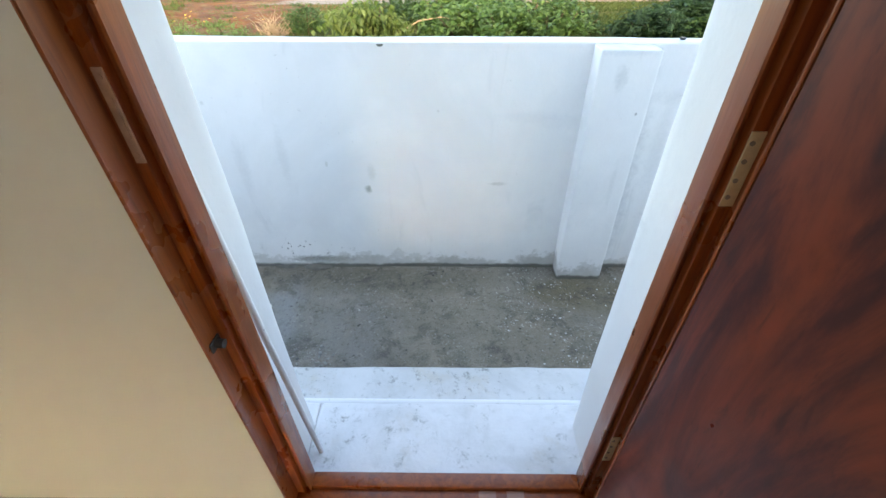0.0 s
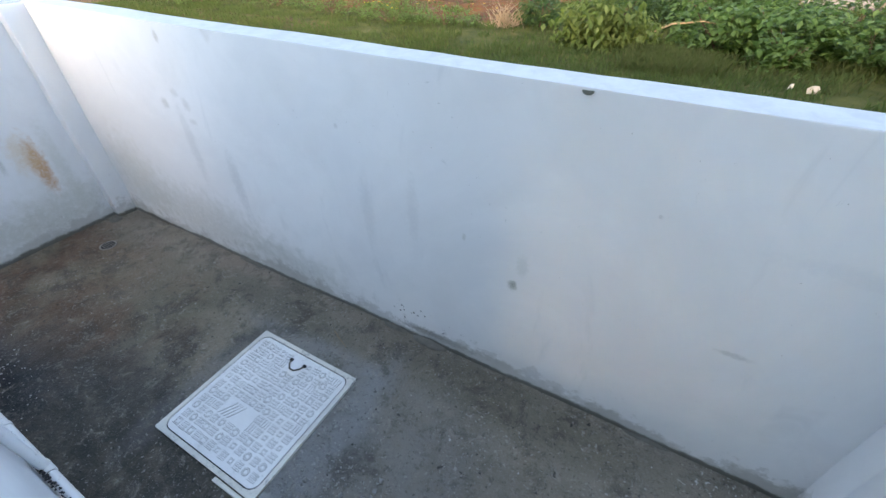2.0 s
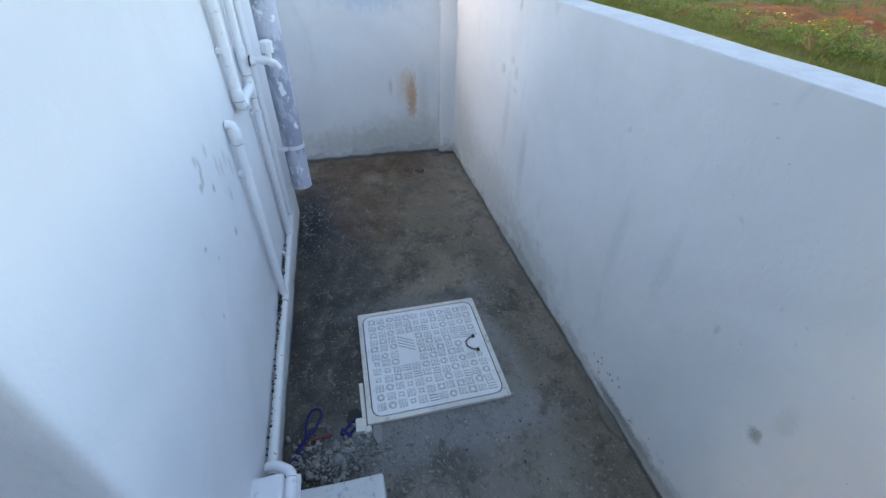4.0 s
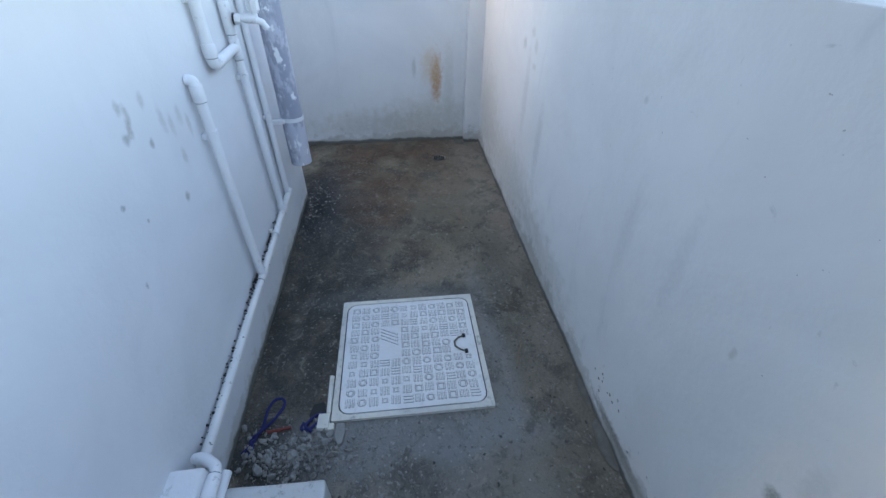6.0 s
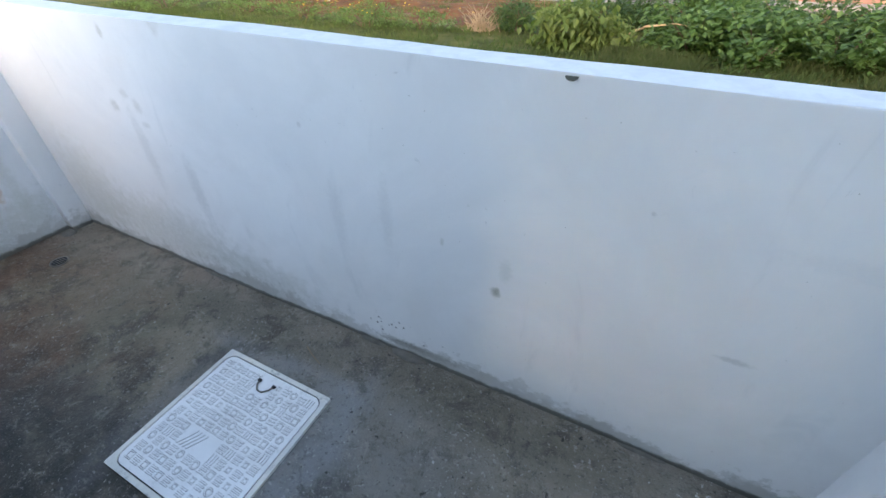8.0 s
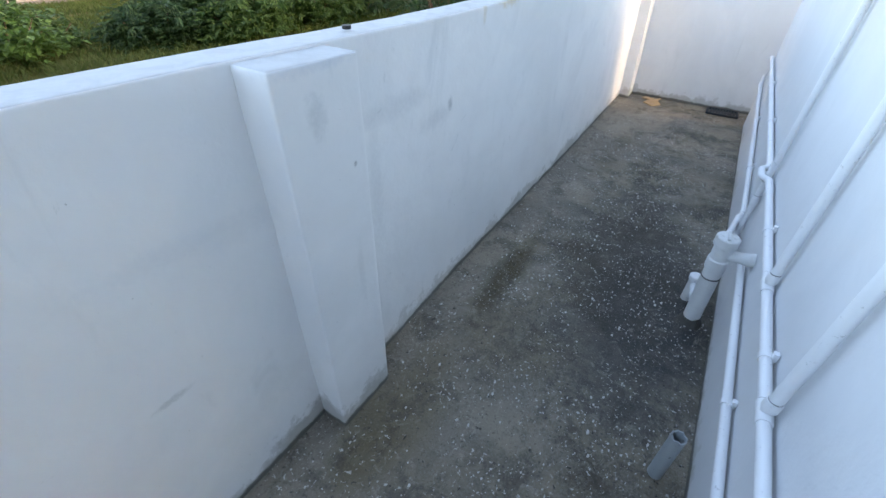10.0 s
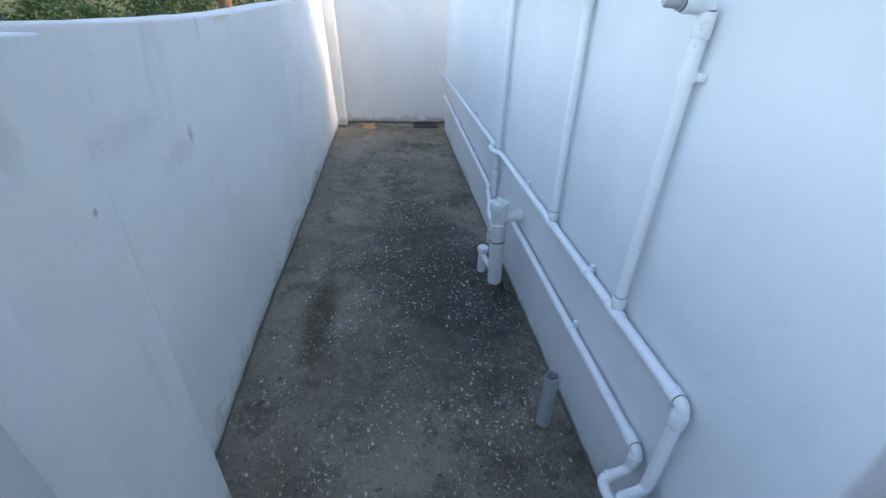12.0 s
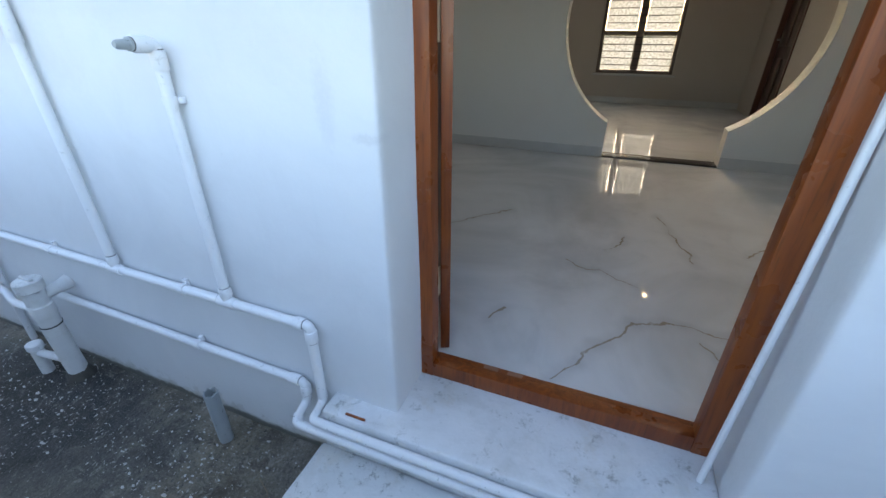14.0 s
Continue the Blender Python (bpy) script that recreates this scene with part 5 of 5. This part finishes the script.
rng = random.Random(11)
bm = bmesh.new()
for i in range(1300):
    x, y = rng.gauss(-0.975, 0.055), rng.gauss(0.22, 0.11)
    if i > 1000:
        x, y = rng.uniform(-1.02, -0.60), rng.uniform(0.30, 0.66)
    if x > -0.815 and y < 0.40 or y < 0.02 or (x < -1.09 and y > 0.33):
        continue
    s = 0.0025 + 0.015 * rng.random() ** 4
    crumb(bm, (x, y, s * 0.45), s, rng)
tagged(part("rubble", bm, M_STONE, smooth=False), "scattered grey crumbs of broken mortar beside the step", "rubble", kind="stuff")
bm = bmesh.new()
for i in range(260):
    x, y = (rng.gauss(-2.72, 0.18), abs(rng.gauss(0.0, 0.10)) + 0.02) if i < 130 else (rng.gauss(2.05, 0.35), abs(rng.gauss(0.02, 0.08)) + 0.02) if i < 200 else (rng.uniform(-1.6, 3.5), rng.uniform(0.45, 1.3))
    if -0.82 < x < 0.76 and y < 0.4 or (abs(x - LX) < 0.34 and abs(y - LY) < 0.34):
        continue
    s = rng.uniform(0.002, 0.007)
    crumb(bm, (x, y, s * 0.4), s, rng)
tagged(part("grit", bm, plain("pale grit", (0.42, 0.41, 0.39), 0.9, vary=0.3, scale=50), smooth=False), "pale grit and paint flakes on the yard floor", "grit", kind="stuff")
rng = random.Random(17)
vs, fs = [], []
for i in range(2300):
    x, y = 0.3 + 4.5 * rng.random() ** 0.8, rng.uniform(0.06, 1.34)
    if x < 0.78 and y < 0.42 or noise.noise(Vector((x * 2.2, y * 2.2, 5))) < -0.05 and rng.random() < 0.8:
        continue
    r = 0.0015 + 0.0080 * rng.random() ** 5
    k, m = len(vs), rng.choice((4, 5, 6))
    tx, ty, a0 = rng.gauss(0, 0.1), rng.gauss(0, 0.1), rng.random() * 6
    for q in range(m):
        a = a0 + 2 * math.pi * q / m
        rr = r * rng.uniform(0.6, 1.3)
        dx, dy = rr * math.cos(a), rr * math.sin(a) * 0.7
        vs.append((x + dx, y + dy, 0.0035 + dx * tx + dy * ty))
        vs.append((x + dx, y + dy, -0.001))
    fs.append([k + 2 * q for q in range(m)])
    fs += [(k + 2 * q, k + 2 * q + 1, k + (2 * q + 3) % (2 * m), k + (2 * q + 2) % (2 * m)) for q in range(m)]
me = bpy.data.meshes.new("paint_flakes")
me.from_pydata(vs, [], fs)
me.materials.append(M_FLAKE)
tagged(new("paint_flakes", me), "flakes of white paint trodden onto the concrete", "paint flakes", kind="stuff")
for c, s in (((-0.975, 0.215), 0.034), ((-0.965, 0.345), 0.022), ((-1.098, 0.016), 0.018), ((-0.99, 0.046), 0.020), ((-0.974, 0.506), 0.014), ((-0.92, 0.619), 0.013),
             ((-1.112, 0.174), 0.013), ((-0.93, 0.105), 0.032), ((-0.905, 0.155), 0.028), ((-1.035, 0.300), 0.022), ((-1.010, 0.325), 0.026), ((-1.045, 0.335), 0.018),
             ((-1.00, 0.265), 0.017), ((-0.955, 0.275), 0.016), ((-0.93, 0.235), 0.019), ((-0.985, 0.135), 0.017), ((-1.02, 0.18), 0.014), ((-0.90, 0.30), 0.015),
             ((-0.95, 0.42), 0.013), ((-0.93, 0.47), 0.012), ((-1.055, 0.13), 0.010), ((-0.87, 0.40), 0.014), ((-0.86, 0.45), 0.010)):
    bm = bmesh.new()
    crumb(bm, (c[0], c[1], s * 0.45), s, rng)
    tagged(part("stone", bm, M_STONE, smooth=False), "grey chunk of broken mortar on the concrete", "stone", "stones beside the step")
for c, s in (((1.0, 0.87), 0.011), ((0.98, 0.99), 0.009), ((1.9, 1.0), 0.008)):
    bm = bmesh.new()
    crumb(bm, (c[0], c[1], s * 0.4), s, rng)
    tagged(part("stone", bm, plain("white pebble", (0.6, 0.6, 0.58), 0.8, vary=0.1), smooth=False), "small white pebble on the concrete", "stone", "pebbles on the yard floor")
tagged(P("cord", T([(-1.00, 0.03, 0.006), (-1.03, 0.06, 0.010), (-1.10, 0.085, 0.007), (-1.17, 0.085, 0.007), (-1.215, 0.105, 0.007), (-1.215, 0.14, 0.007), (-1.18, 0.15, 0.007), (-1.12, 0.12, 0.010), (-1.07, 0.075, 0.013), (-1.05, 0.045, 0.008), (-1.02, 0.07, 0.012), (-0.99, 0.05, 0.006)], 0.0055, 8, 0.02), M_ROPE), "looped dark blue cord lying on the concrete", "cord", "cords on the floor")
tagged(P("cord", T([(-1.10, 0.235, 0.006), (-1.075, 0.225, 0.007), (-1.065, 0.255, 0.008), (-1.10, 0.295, 0.008), (-1.135, 0.31, 0.007), (-1.12, 0.27, 0.010), (-1.08, 0.24, 0.013), (-1.06, 0.27, 0.006)], 0.006, 8, 0.015), M_ROPE), "short tangled dark blue cord beside the access cover", "cord", "cords on the floor")
tagged(P("plastic_strip", T([(-1.075, 0.10, 0.006), (-1.085, 0.19, 0.007)], 0.006, 6), M_RED), "faded red plastic strip on the concrete", "plastic strip")
tagged(P("twig", T([(-1.40, 1.17, 0.004), (-1.34, 1.14, 0.008), (-1.27, 1.115, 0.004)], [0.003, 0.0035, 0.002], 6), M_TWIG), "short dry twig on the concrete", "twig")
tagged(P("twig", T([(0.98, 0.20, 0.004), (0.90, 0.24, 0.02), (0.86, 0.30, 0.004)], [0.0015, 0.0015, 0.001], 6), M_TWIG), "thin dry stalk beside the step", "twig")
bm = bmesh.new()
pts = [(5.85, 0.98), (5.95, 1.10), (6.06, 1.05), (6.10, 1.15), (6.19, 1.12), (6.12, 0.99), (6.18, 0.93), (6.02, 0.95), (5.97, 0.90)]
plate(bm, pts, 0.003, 0.012)
for v in bm.verts:
    v.co.z += 0.02 * noise.noise(Vector((v.co.x * 9, v.co.y * 9, 0))) + 0.012 if v.co.x > 6.0 else 0
tagged(P("cardboard", bm, M_CARD), "torn scrap of brown cardboard by the end wall", "cardboard scrap")

# pits in the wall top
for c, rx, rz, lab in (((-0.329, 1.364, 1.414), 0.017, 0.012, "dark plugged hole at the top edge of the compound wall"),):
    bm = bmesh.new()
    plate(bm, [(c[0] + rx * math.cos(math.pi * i / 10), c[2] - rz * math.sin(math.pi * i / 10)) for i in range(11)], 0, 0.006)
    for v in bm.verts:
        v.co = Vector((v.co.x, c[1] - 0.004 + v.co.z, v.co.y))
    tagged(P("hole_plug", bm, plain("dark mortar", (0.12, 0.13, 0.11), 0.9)), lab, "plug")
tagged(P("hole_plug", T([(1.167, 1.425, 1.414), (1.167, 1.425, 1.424)], 0.014, 14), M_BLACK), "black rubber plug on top of the compound wall", "plug")

# ---- the field ----
bm = bmesh.new()
rngx = [-600, -200, -60] + [-24 + i * 0.6 for i in range(81)] + [60, 200, 600]
rngy = [-600, -200, -60, -20, -9] + [1.3 + i * 0.6 for i in range(38)] + [60, 200, 600]
grid = {}
for i, x in enumerate(rngx):
    for j, y in enumerate(rngy):
        z = -0.13
        if y > 1.8:
            z = -0.06 + 0.05 * noise.noise(Vector((x * 0.5, y * 0.5, 0))) * (1 if y < 13.5 else 0.15)
            z += 0.30 * math.exp(-((x + 8.6) / 0.9) ** 2 - ((y - 12.8) / 0.6) ** 2) * (1 + 0.5 * noise.noise(Vector((x * 3, y * 3, 1))))
            if x < -4 and 10 < y < 14.5:
                z += 0.10 * abs(noise.noise(Vector((x * 1.7, y * 1.7, 4))))
            z += 0.22 * math.exp(-((x + 10.6) / 0.8) ** 2 - ((y - 12.6) / 0.6) ** 2)
        grid[i, j] = bm.verts.new((x, y, z))
for i in range(len(rngx) - 1):
    for j in range(len(rngy) - 1):
        bm.faces.new((grid[i, j], grid[i + 1, j], grid[i + 1, j + 1], grid[i, j + 1]))
tagged(P("ground", bm, M_FIELD), "grassy plot with bare orange soil and a dusty road behind", "ground", kind="structure")


def leaves(pts, sizes, rng, droop=0.3, wide=0.45, lobes=1):
    """Folded leaves at pts; lobes > 1 gives a hand-shaped leaf."""
    vs, fs = [], []
    for (x, y, z), s in zip(pts, sizes):
        az, tilt = rng.uniform(0, 2 * math.pi), rng.gauss(-droop, 0.35)
        for l in range(lobes):
            a = az + (l - (lobes - 1) / 2) * 0.75
            d = (math.cos(a) * math.cos(tilt), math.sin(a) * math.cos(tilt), math.sin(tilt))
            sd = (-math.sin(a), math.cos(a), 0)
            k = len(vs)
            m = s * 0.5
            vs.append((x, y, z))
            vs.append((x + d[0] * m + sd[0] * s * wide / 2, y + d[1] * m + sd[1] * s * wide / 2, z + d[2] * m + s * 0.10))
            vs.append((x + d[0] * s, y + d[1] * s, z + d[2] * s - s * 0.08))
            vs.append((x + d[0] * m - sd[0] * s * wide / 2, y + d[1] * m - sd[1] * s * wide / 2, z + d[2] * m + s * 0.10))
            fs.append((k, k + 1, k + 2))
            fs.append((k, k + 2, k + 3))
    return vs, fs


def bush(name, label, blobs, mat, count, size, seed, droop=0.3, wide=0.6, lobes=1, cat="bush", stems=6):
    """A bush or weed: stems, and leaves in clumps over a few uneven mounds."""
    rng = random.Random(seed)
    th = thing(name, label, cat, "bushes in the field" if cat == "bush" else "")
    pts, sz = [], []
    tot = sum(b[3] * b[5] for b in blobs)
    for cx, cy, cz, rx, ry, rz in blobs:
        for c in range(max(6, int(count / 14 * rx * rz / tot))):
            u = rng.uniform(-1, 1)
            a = rng.uniform(0, 2 * math.pi)
            rr = rng.uniform(0.55, 1.08)
            k = math.sqrt(1 - u * u)
            px, py, pz = cx + rx * k * math.cos(a) * rr, cy + ry * k * math.sin(a) * rr, cz + rz * u * rr
            if pz < 0.02:
                pz = rng.uniform(0.02, 0.2)
            for _ in range(14):
                pts.append((px + rng.gauss(0, size * 0.9), py + rng.gauss(0, size * 0.9), max(0.0, pz + rng.gauss(0, size * 0.6))))
                sz.append(size * rng.uniform(0.6, 1.3))
    vs, fs = leaves(pts, sz, rng, droop, wide, lobes)
    me = bpy.data.meshes.new("foliage")
    me.from_pydata(vs, [], fs)
    me.materials.append(mat)
    ob = new("foliage", me)
    ob.parent = th
    bm = bmesh.new()
    for cx, cy, cz, rx, ry, rz in blobs:
        for _ in range(stems):
            a, b = rng.uniform(0, 6.28), rng.uniform(0.3, 0.8)
            top = (cx + rx * b * math.cos(a), cy + ry * b * math.sin(a), cz + rz * rng.uniform(0.2, 0.8))
            mid = (cx + rx * b * 0.5 * math.cos(a), cy + ry * b * 0.5 * math.sin(a), cz * 0.6)
            tube(bm, [(cx + 0.1 * math.cos(a), cy + 0.1 * math.sin(a), -0.06), mid, top], [0.018, 0.012, 0.005], 5)
    P("brushwood", bm, M_BARK, th, kind="stuff")
    return th


bush("bush", "heap of large drooping yellow-green leaves in the grass", [(-1.9, 9.0, 0.30, 0.62, 0.5, 0.42), (-1.3, 9.3, 0.18, 0.5, 0.4, 0.24)], M_L_YELLOW, 1700, 0.16, 1, droop=0.75, wide=0.55)
bush("bush", "low light green leafy weeds", [(0.2, 9.6, 0.25, 0.9, 0.7, 0.40), (1.2, 9.3, 0.30, 0.9, 0.7, 0.46), (2.2, 9.2, 0.26, 0.8, 0.7, 0.42), (0.4, 11.0, 0.3, 1.3, 0.8, 0.46), (1.0, 8.55, 0.14, 0.4, 0.3, 0.3)], M_L_LIGHT, 6500, 0.12, 2, wide=0.75)
bush("bush", "mid green leafy weeds behind the grass", [(1.9, 10.4, 0.38, 1.2, 0.9, 0.5), (-0.3, 12.2, 0.35, 1.2, 0.7, 0.5), (0.9, 12.4, 0.3, 0.9, 0.6, 0.5), (-1.9, 11.6, 0.2, 0.8, 0.6, 0.32), (2.9, 9.7, 0.22, 0.6, 0.5, 0.32)], M_L_MID, 6500, 0.12, 3, wide=0.7)
bush("bush", "small mid green plant beside dry twigs", [(-3.4, 10.2, 0.22, 0.45, 0.4, 0.35)], M_L_MID, 1500, 0.08, 4, wide=0.6)
bush("bush", "dense dark green bush with hand-shaped leaves", [(4.3, 8.9, 0.25, 0.8, 0.7, 0.38), (5.4, 9.3, 0.36, 0.9, 0.8, 0.48), (6.6, 9.2, 0.42, 1.1, 1.0, 0.58)], M_L_DARK, 7500, 0.13, 5, wide=0.35, lobes=3)
bush("bush", "wide mid green bush with hand-shaped leaves", [(5.6, 8.2, 0.28, 0.9, 0.6, 0.42), (7.6, 8.4, 0.42, 1.1, 0.8, 0.52), (8.6, 10.6, 0.6, 1.2, 1.0, 0.75)], M_L_MID, 6000, 0.14, 6, wide=0.35, lobes=3)
bush("bush", "tall dark green thicket", [(9.2, 8.4, 0.6, 1.3, 1.0, 0.8), (11.0, 7.6, 0.7, 1.4, 1.2, 0.9), (9.8, 10.5, 0.9, 1.6, 1.2, 1.1), (12.8, 6.2, 0.8, 1.3, 1.2, 1.0), (13.8, 3.8, 0.8, 1.2, 1.3, 1.0)], M_L_DARK, 16000, 0.12, 7, wide=0.6)
bush("hedge", "dark hedge beyond the end wall", [(10.2, 2.6, 0.9, 1.0, 1.4, 0.95), (9.8, 0.0, 0.9, 0.9, 1.5, 0.95), (9.9, -2.6, 0.85, 0.9, 1.4, 0.9), (11.8, 5.0, 1.0, 1.2, 1.2, 1.0), (8.4, 5.6, 0.6, 1.2, 0.8, 0.85), (7.9, 4.3, 0.55, 0.9, 0.7, 0.8)], M_L_DARK, 12000, 0.10, 12, wide=0.6, cat="hedge")
tree = thing("tree", "young tree with a brown leaning trunk beyond the wall", "tree")
P("trunk", T([(9.15, 3.55, -0.1), (9.1, 3.55, 0.8), (9.15, 3.6, 1.7), (9.3, 3.75, 2.6)], [0.15, 0.13, 0.11, 0.07], 12), M_BARK, tree)
bush("bush", "dark leafy shrub across the road", [(8.4, 13.2, 0.8, 0.9, 0.6, 0.9)], M_L_DARK, 3000, 0.09, 8, wide=0.6)
bush("bush", "sprawling low green weeds on the bare soil", [(-9.0, 9.7, 0.14, 1.2, 0.5, 0.22), (-6.8, 9.3, 0.16, 1.1, 0.5, 0.26), (-5.4, 9.6, 0.14, 0.8, 0.4, 0.22), (-7.8, 10.9, 0.12, 0.8, 0.4, 0.18), (-11.5, 10.0, 0.14, 1.4, 0.6, 0.2), (-14.5, 9.5, 0.2, 1.6, 1.0, 0.3)], M_L_LIGHT, 7000, 0.06, 9, wide=0.6)
rng = random.Random(21)
vs, fs = leaves([(rng.gauss(-7.4, 1.6), rng.gauss(9.6, 0.45), rng.uniform(0.24, 0.42)) for _ in range(36)], [0.045] * 36, rng, 0.0, 0.9, 3)
me = bpy.data.meshes.new("flowers")
me.from_pydata(vs, [], fs)
me.materials.append(M_FLOWER)
tagged(new("flowers", me), "small yellow flowers on the low weeds", "flowers", kind="stuff")

rng = random.Random(31)
bm = bmesh.new()
for _ in range(90):
    a, e, l = rng.uniform(0, 6.28), rng.uniform(0.2, 1.3), rng.uniform(0.25, 0.65)
    b = Vector((-4.1 + rng.gauss(0, 0.15), 9.9 + rng.gauss(0, 0.12), -0.04))
    c = b + Vector((math.cos(a) * math.cos(e), math.sin(a) * math.cos(e), math.sin(e))) * l * 0.6
    d = c + Vector((math.cos(a + rng.gauss(0, 0.6)) * 0.7, math.sin(a) * 0.7, 0.6)) * l * 0.5
    tube(bm, [b, c, d], [0.008, 0.006, 0.002], 4)
tagged(P("dry_shrub", bm, M_TWIG), "leafless grey-brown shrub in the grass", "shrub")
tagged(P("branch", T([(-1.1, 9.5, 0.1), (-0.7, 9.6, 0.30), (-0.2, 9.7, 0.36), (0.15, 9.75, 0.30)], [0.02, 0.018, 0.014, 0.008], 7), M_CARD), "bare pale branch lying on the weeds", "branch")


def blades(name, label, n, area, h, mat, seed, clump=0.35):
    rng = random.Random(seed)
    vs, fs = [], []
    for _ in range(n):
        x, y = rng.uniform(*area[0]), rng.uniform(*area[1])
        if noise.noise(Vector((x * 0.8, y * 0.8, seed))) < -clump:
            continue
        if x < -4.5 and y > 9.9 + 0.8 * noise.noise(Vector((x, y, 3))) and noise.noise(Vector((x * 0.9, y * 1.6, 8))) < 0.12 and rng.random() < 0.97:
            continue
        if x < -2.5 and y > 8.2 and noise.noise(Vector((x * 0.7, y * 1.3, 21))) > -0.1 and rng.random() < 0.8:
            continue
        s = h * rng.uniform(0.4, 1.2)
        a, le = rng.uniform(0, 6.28), rng.uniform(0.1, 0.8)
        w = 0.006 + 0.004 * rng.random()
        z0 = -0.07
        k = len(vs)
        dx, dy = math.cos(a), math.sin(a)
        vs += [(x - dy * w, y + dx * w, z0), (x + dy * w, y - dx * w, z0), (x + dx * le * s * 0.4 + dy * w * 0.7, y + dy * le * s * 0.4 - dx * w * 0.7, z0 + s * 0.6),
               (x + dx * le * s, y + dy * le * s, z0 + s)]
        fs += [(k, k + 1, k + 2), (k, k + 2, k + 3)]
    me = bpy.data.meshes.new(name)
    me.from_pydata(vs, [], fs)
    me.materials.append(mat)
    tagged(new(name, me), label, "grass", kind="stuff")


blades("grass", "short green grass of the plot", 110000, ((-17, 10), (6.6, 15.4)), 0.13, M_GRASS, 5)
blades("far_grass", "rough grass beyond the bare soil", 26000, ((-26, -8), (12.5, 21)), 0.22, M_GRASS, 18, 0.1)
blades("grass_tufts", "yellow-brown tufts among the grass", 16000, ((-16, 6), (7.6, 13.5)), 0.17, M_DRY, 15, -0.12)
blades("tall_grass", "taller seeding grass tinged brown", 9000, ((-1.2, 3.4), (7.5, 8.9)), 0.2, M_DRY, 6, 0.0)
rng = random.Random(41)
for c, s in (((1.35, 7.4), 0.09), ((1.1, 7.45), 0.05), ((3.1, 7.75), 0.05), ((-10.3, 12.2), 0.12)):
    bm = bmesh.new()
    crumb(bm, (c[0], c[1], 0.0), s, rng)
    tagged(part("stone", bm, plain("pale field stone", (0.5, 0.42, 0.33), 0.9), smooth=False), "pale stone lying in the grass", "stone", "stones in the grass")

# building over the road
bld = thing("building", "low roadside building in orange and pinkish render", "building")
bm = bmesh.new()
box(bm, 6.3, 11.5, 17.2, 22, -0.1, 3.2, 0.02)
P("wall", bm, M_ORANGE, bld)
bm = bmesh.new()
box(bm, 2.0, 6.299, 17.5, 22, -0.1, 2.6, 0.02)
P("side_wall", bm, M_PINK, bld)
bm = bmesh.new()
box(bm, 1.8, 11.8, 16.9, 22.3, 3.2, 3.35, 0.02)
P("roof", bm, M_ROOF, bld)
bm = bmesh.new()
box(bm, 1.8, 12, 16.4, 17.19, -0.1, 0.06, 0.02)
P("plinth", bm, M_PAVE, bld)
bm = bmesh.new()
box(bm, 7.0, 7.5, 16.55, 16.9, 0.06, 0.45, 0.03)
tagged(P("crate", bm, M_BLACK), "black box standing before the orange wall", "box")
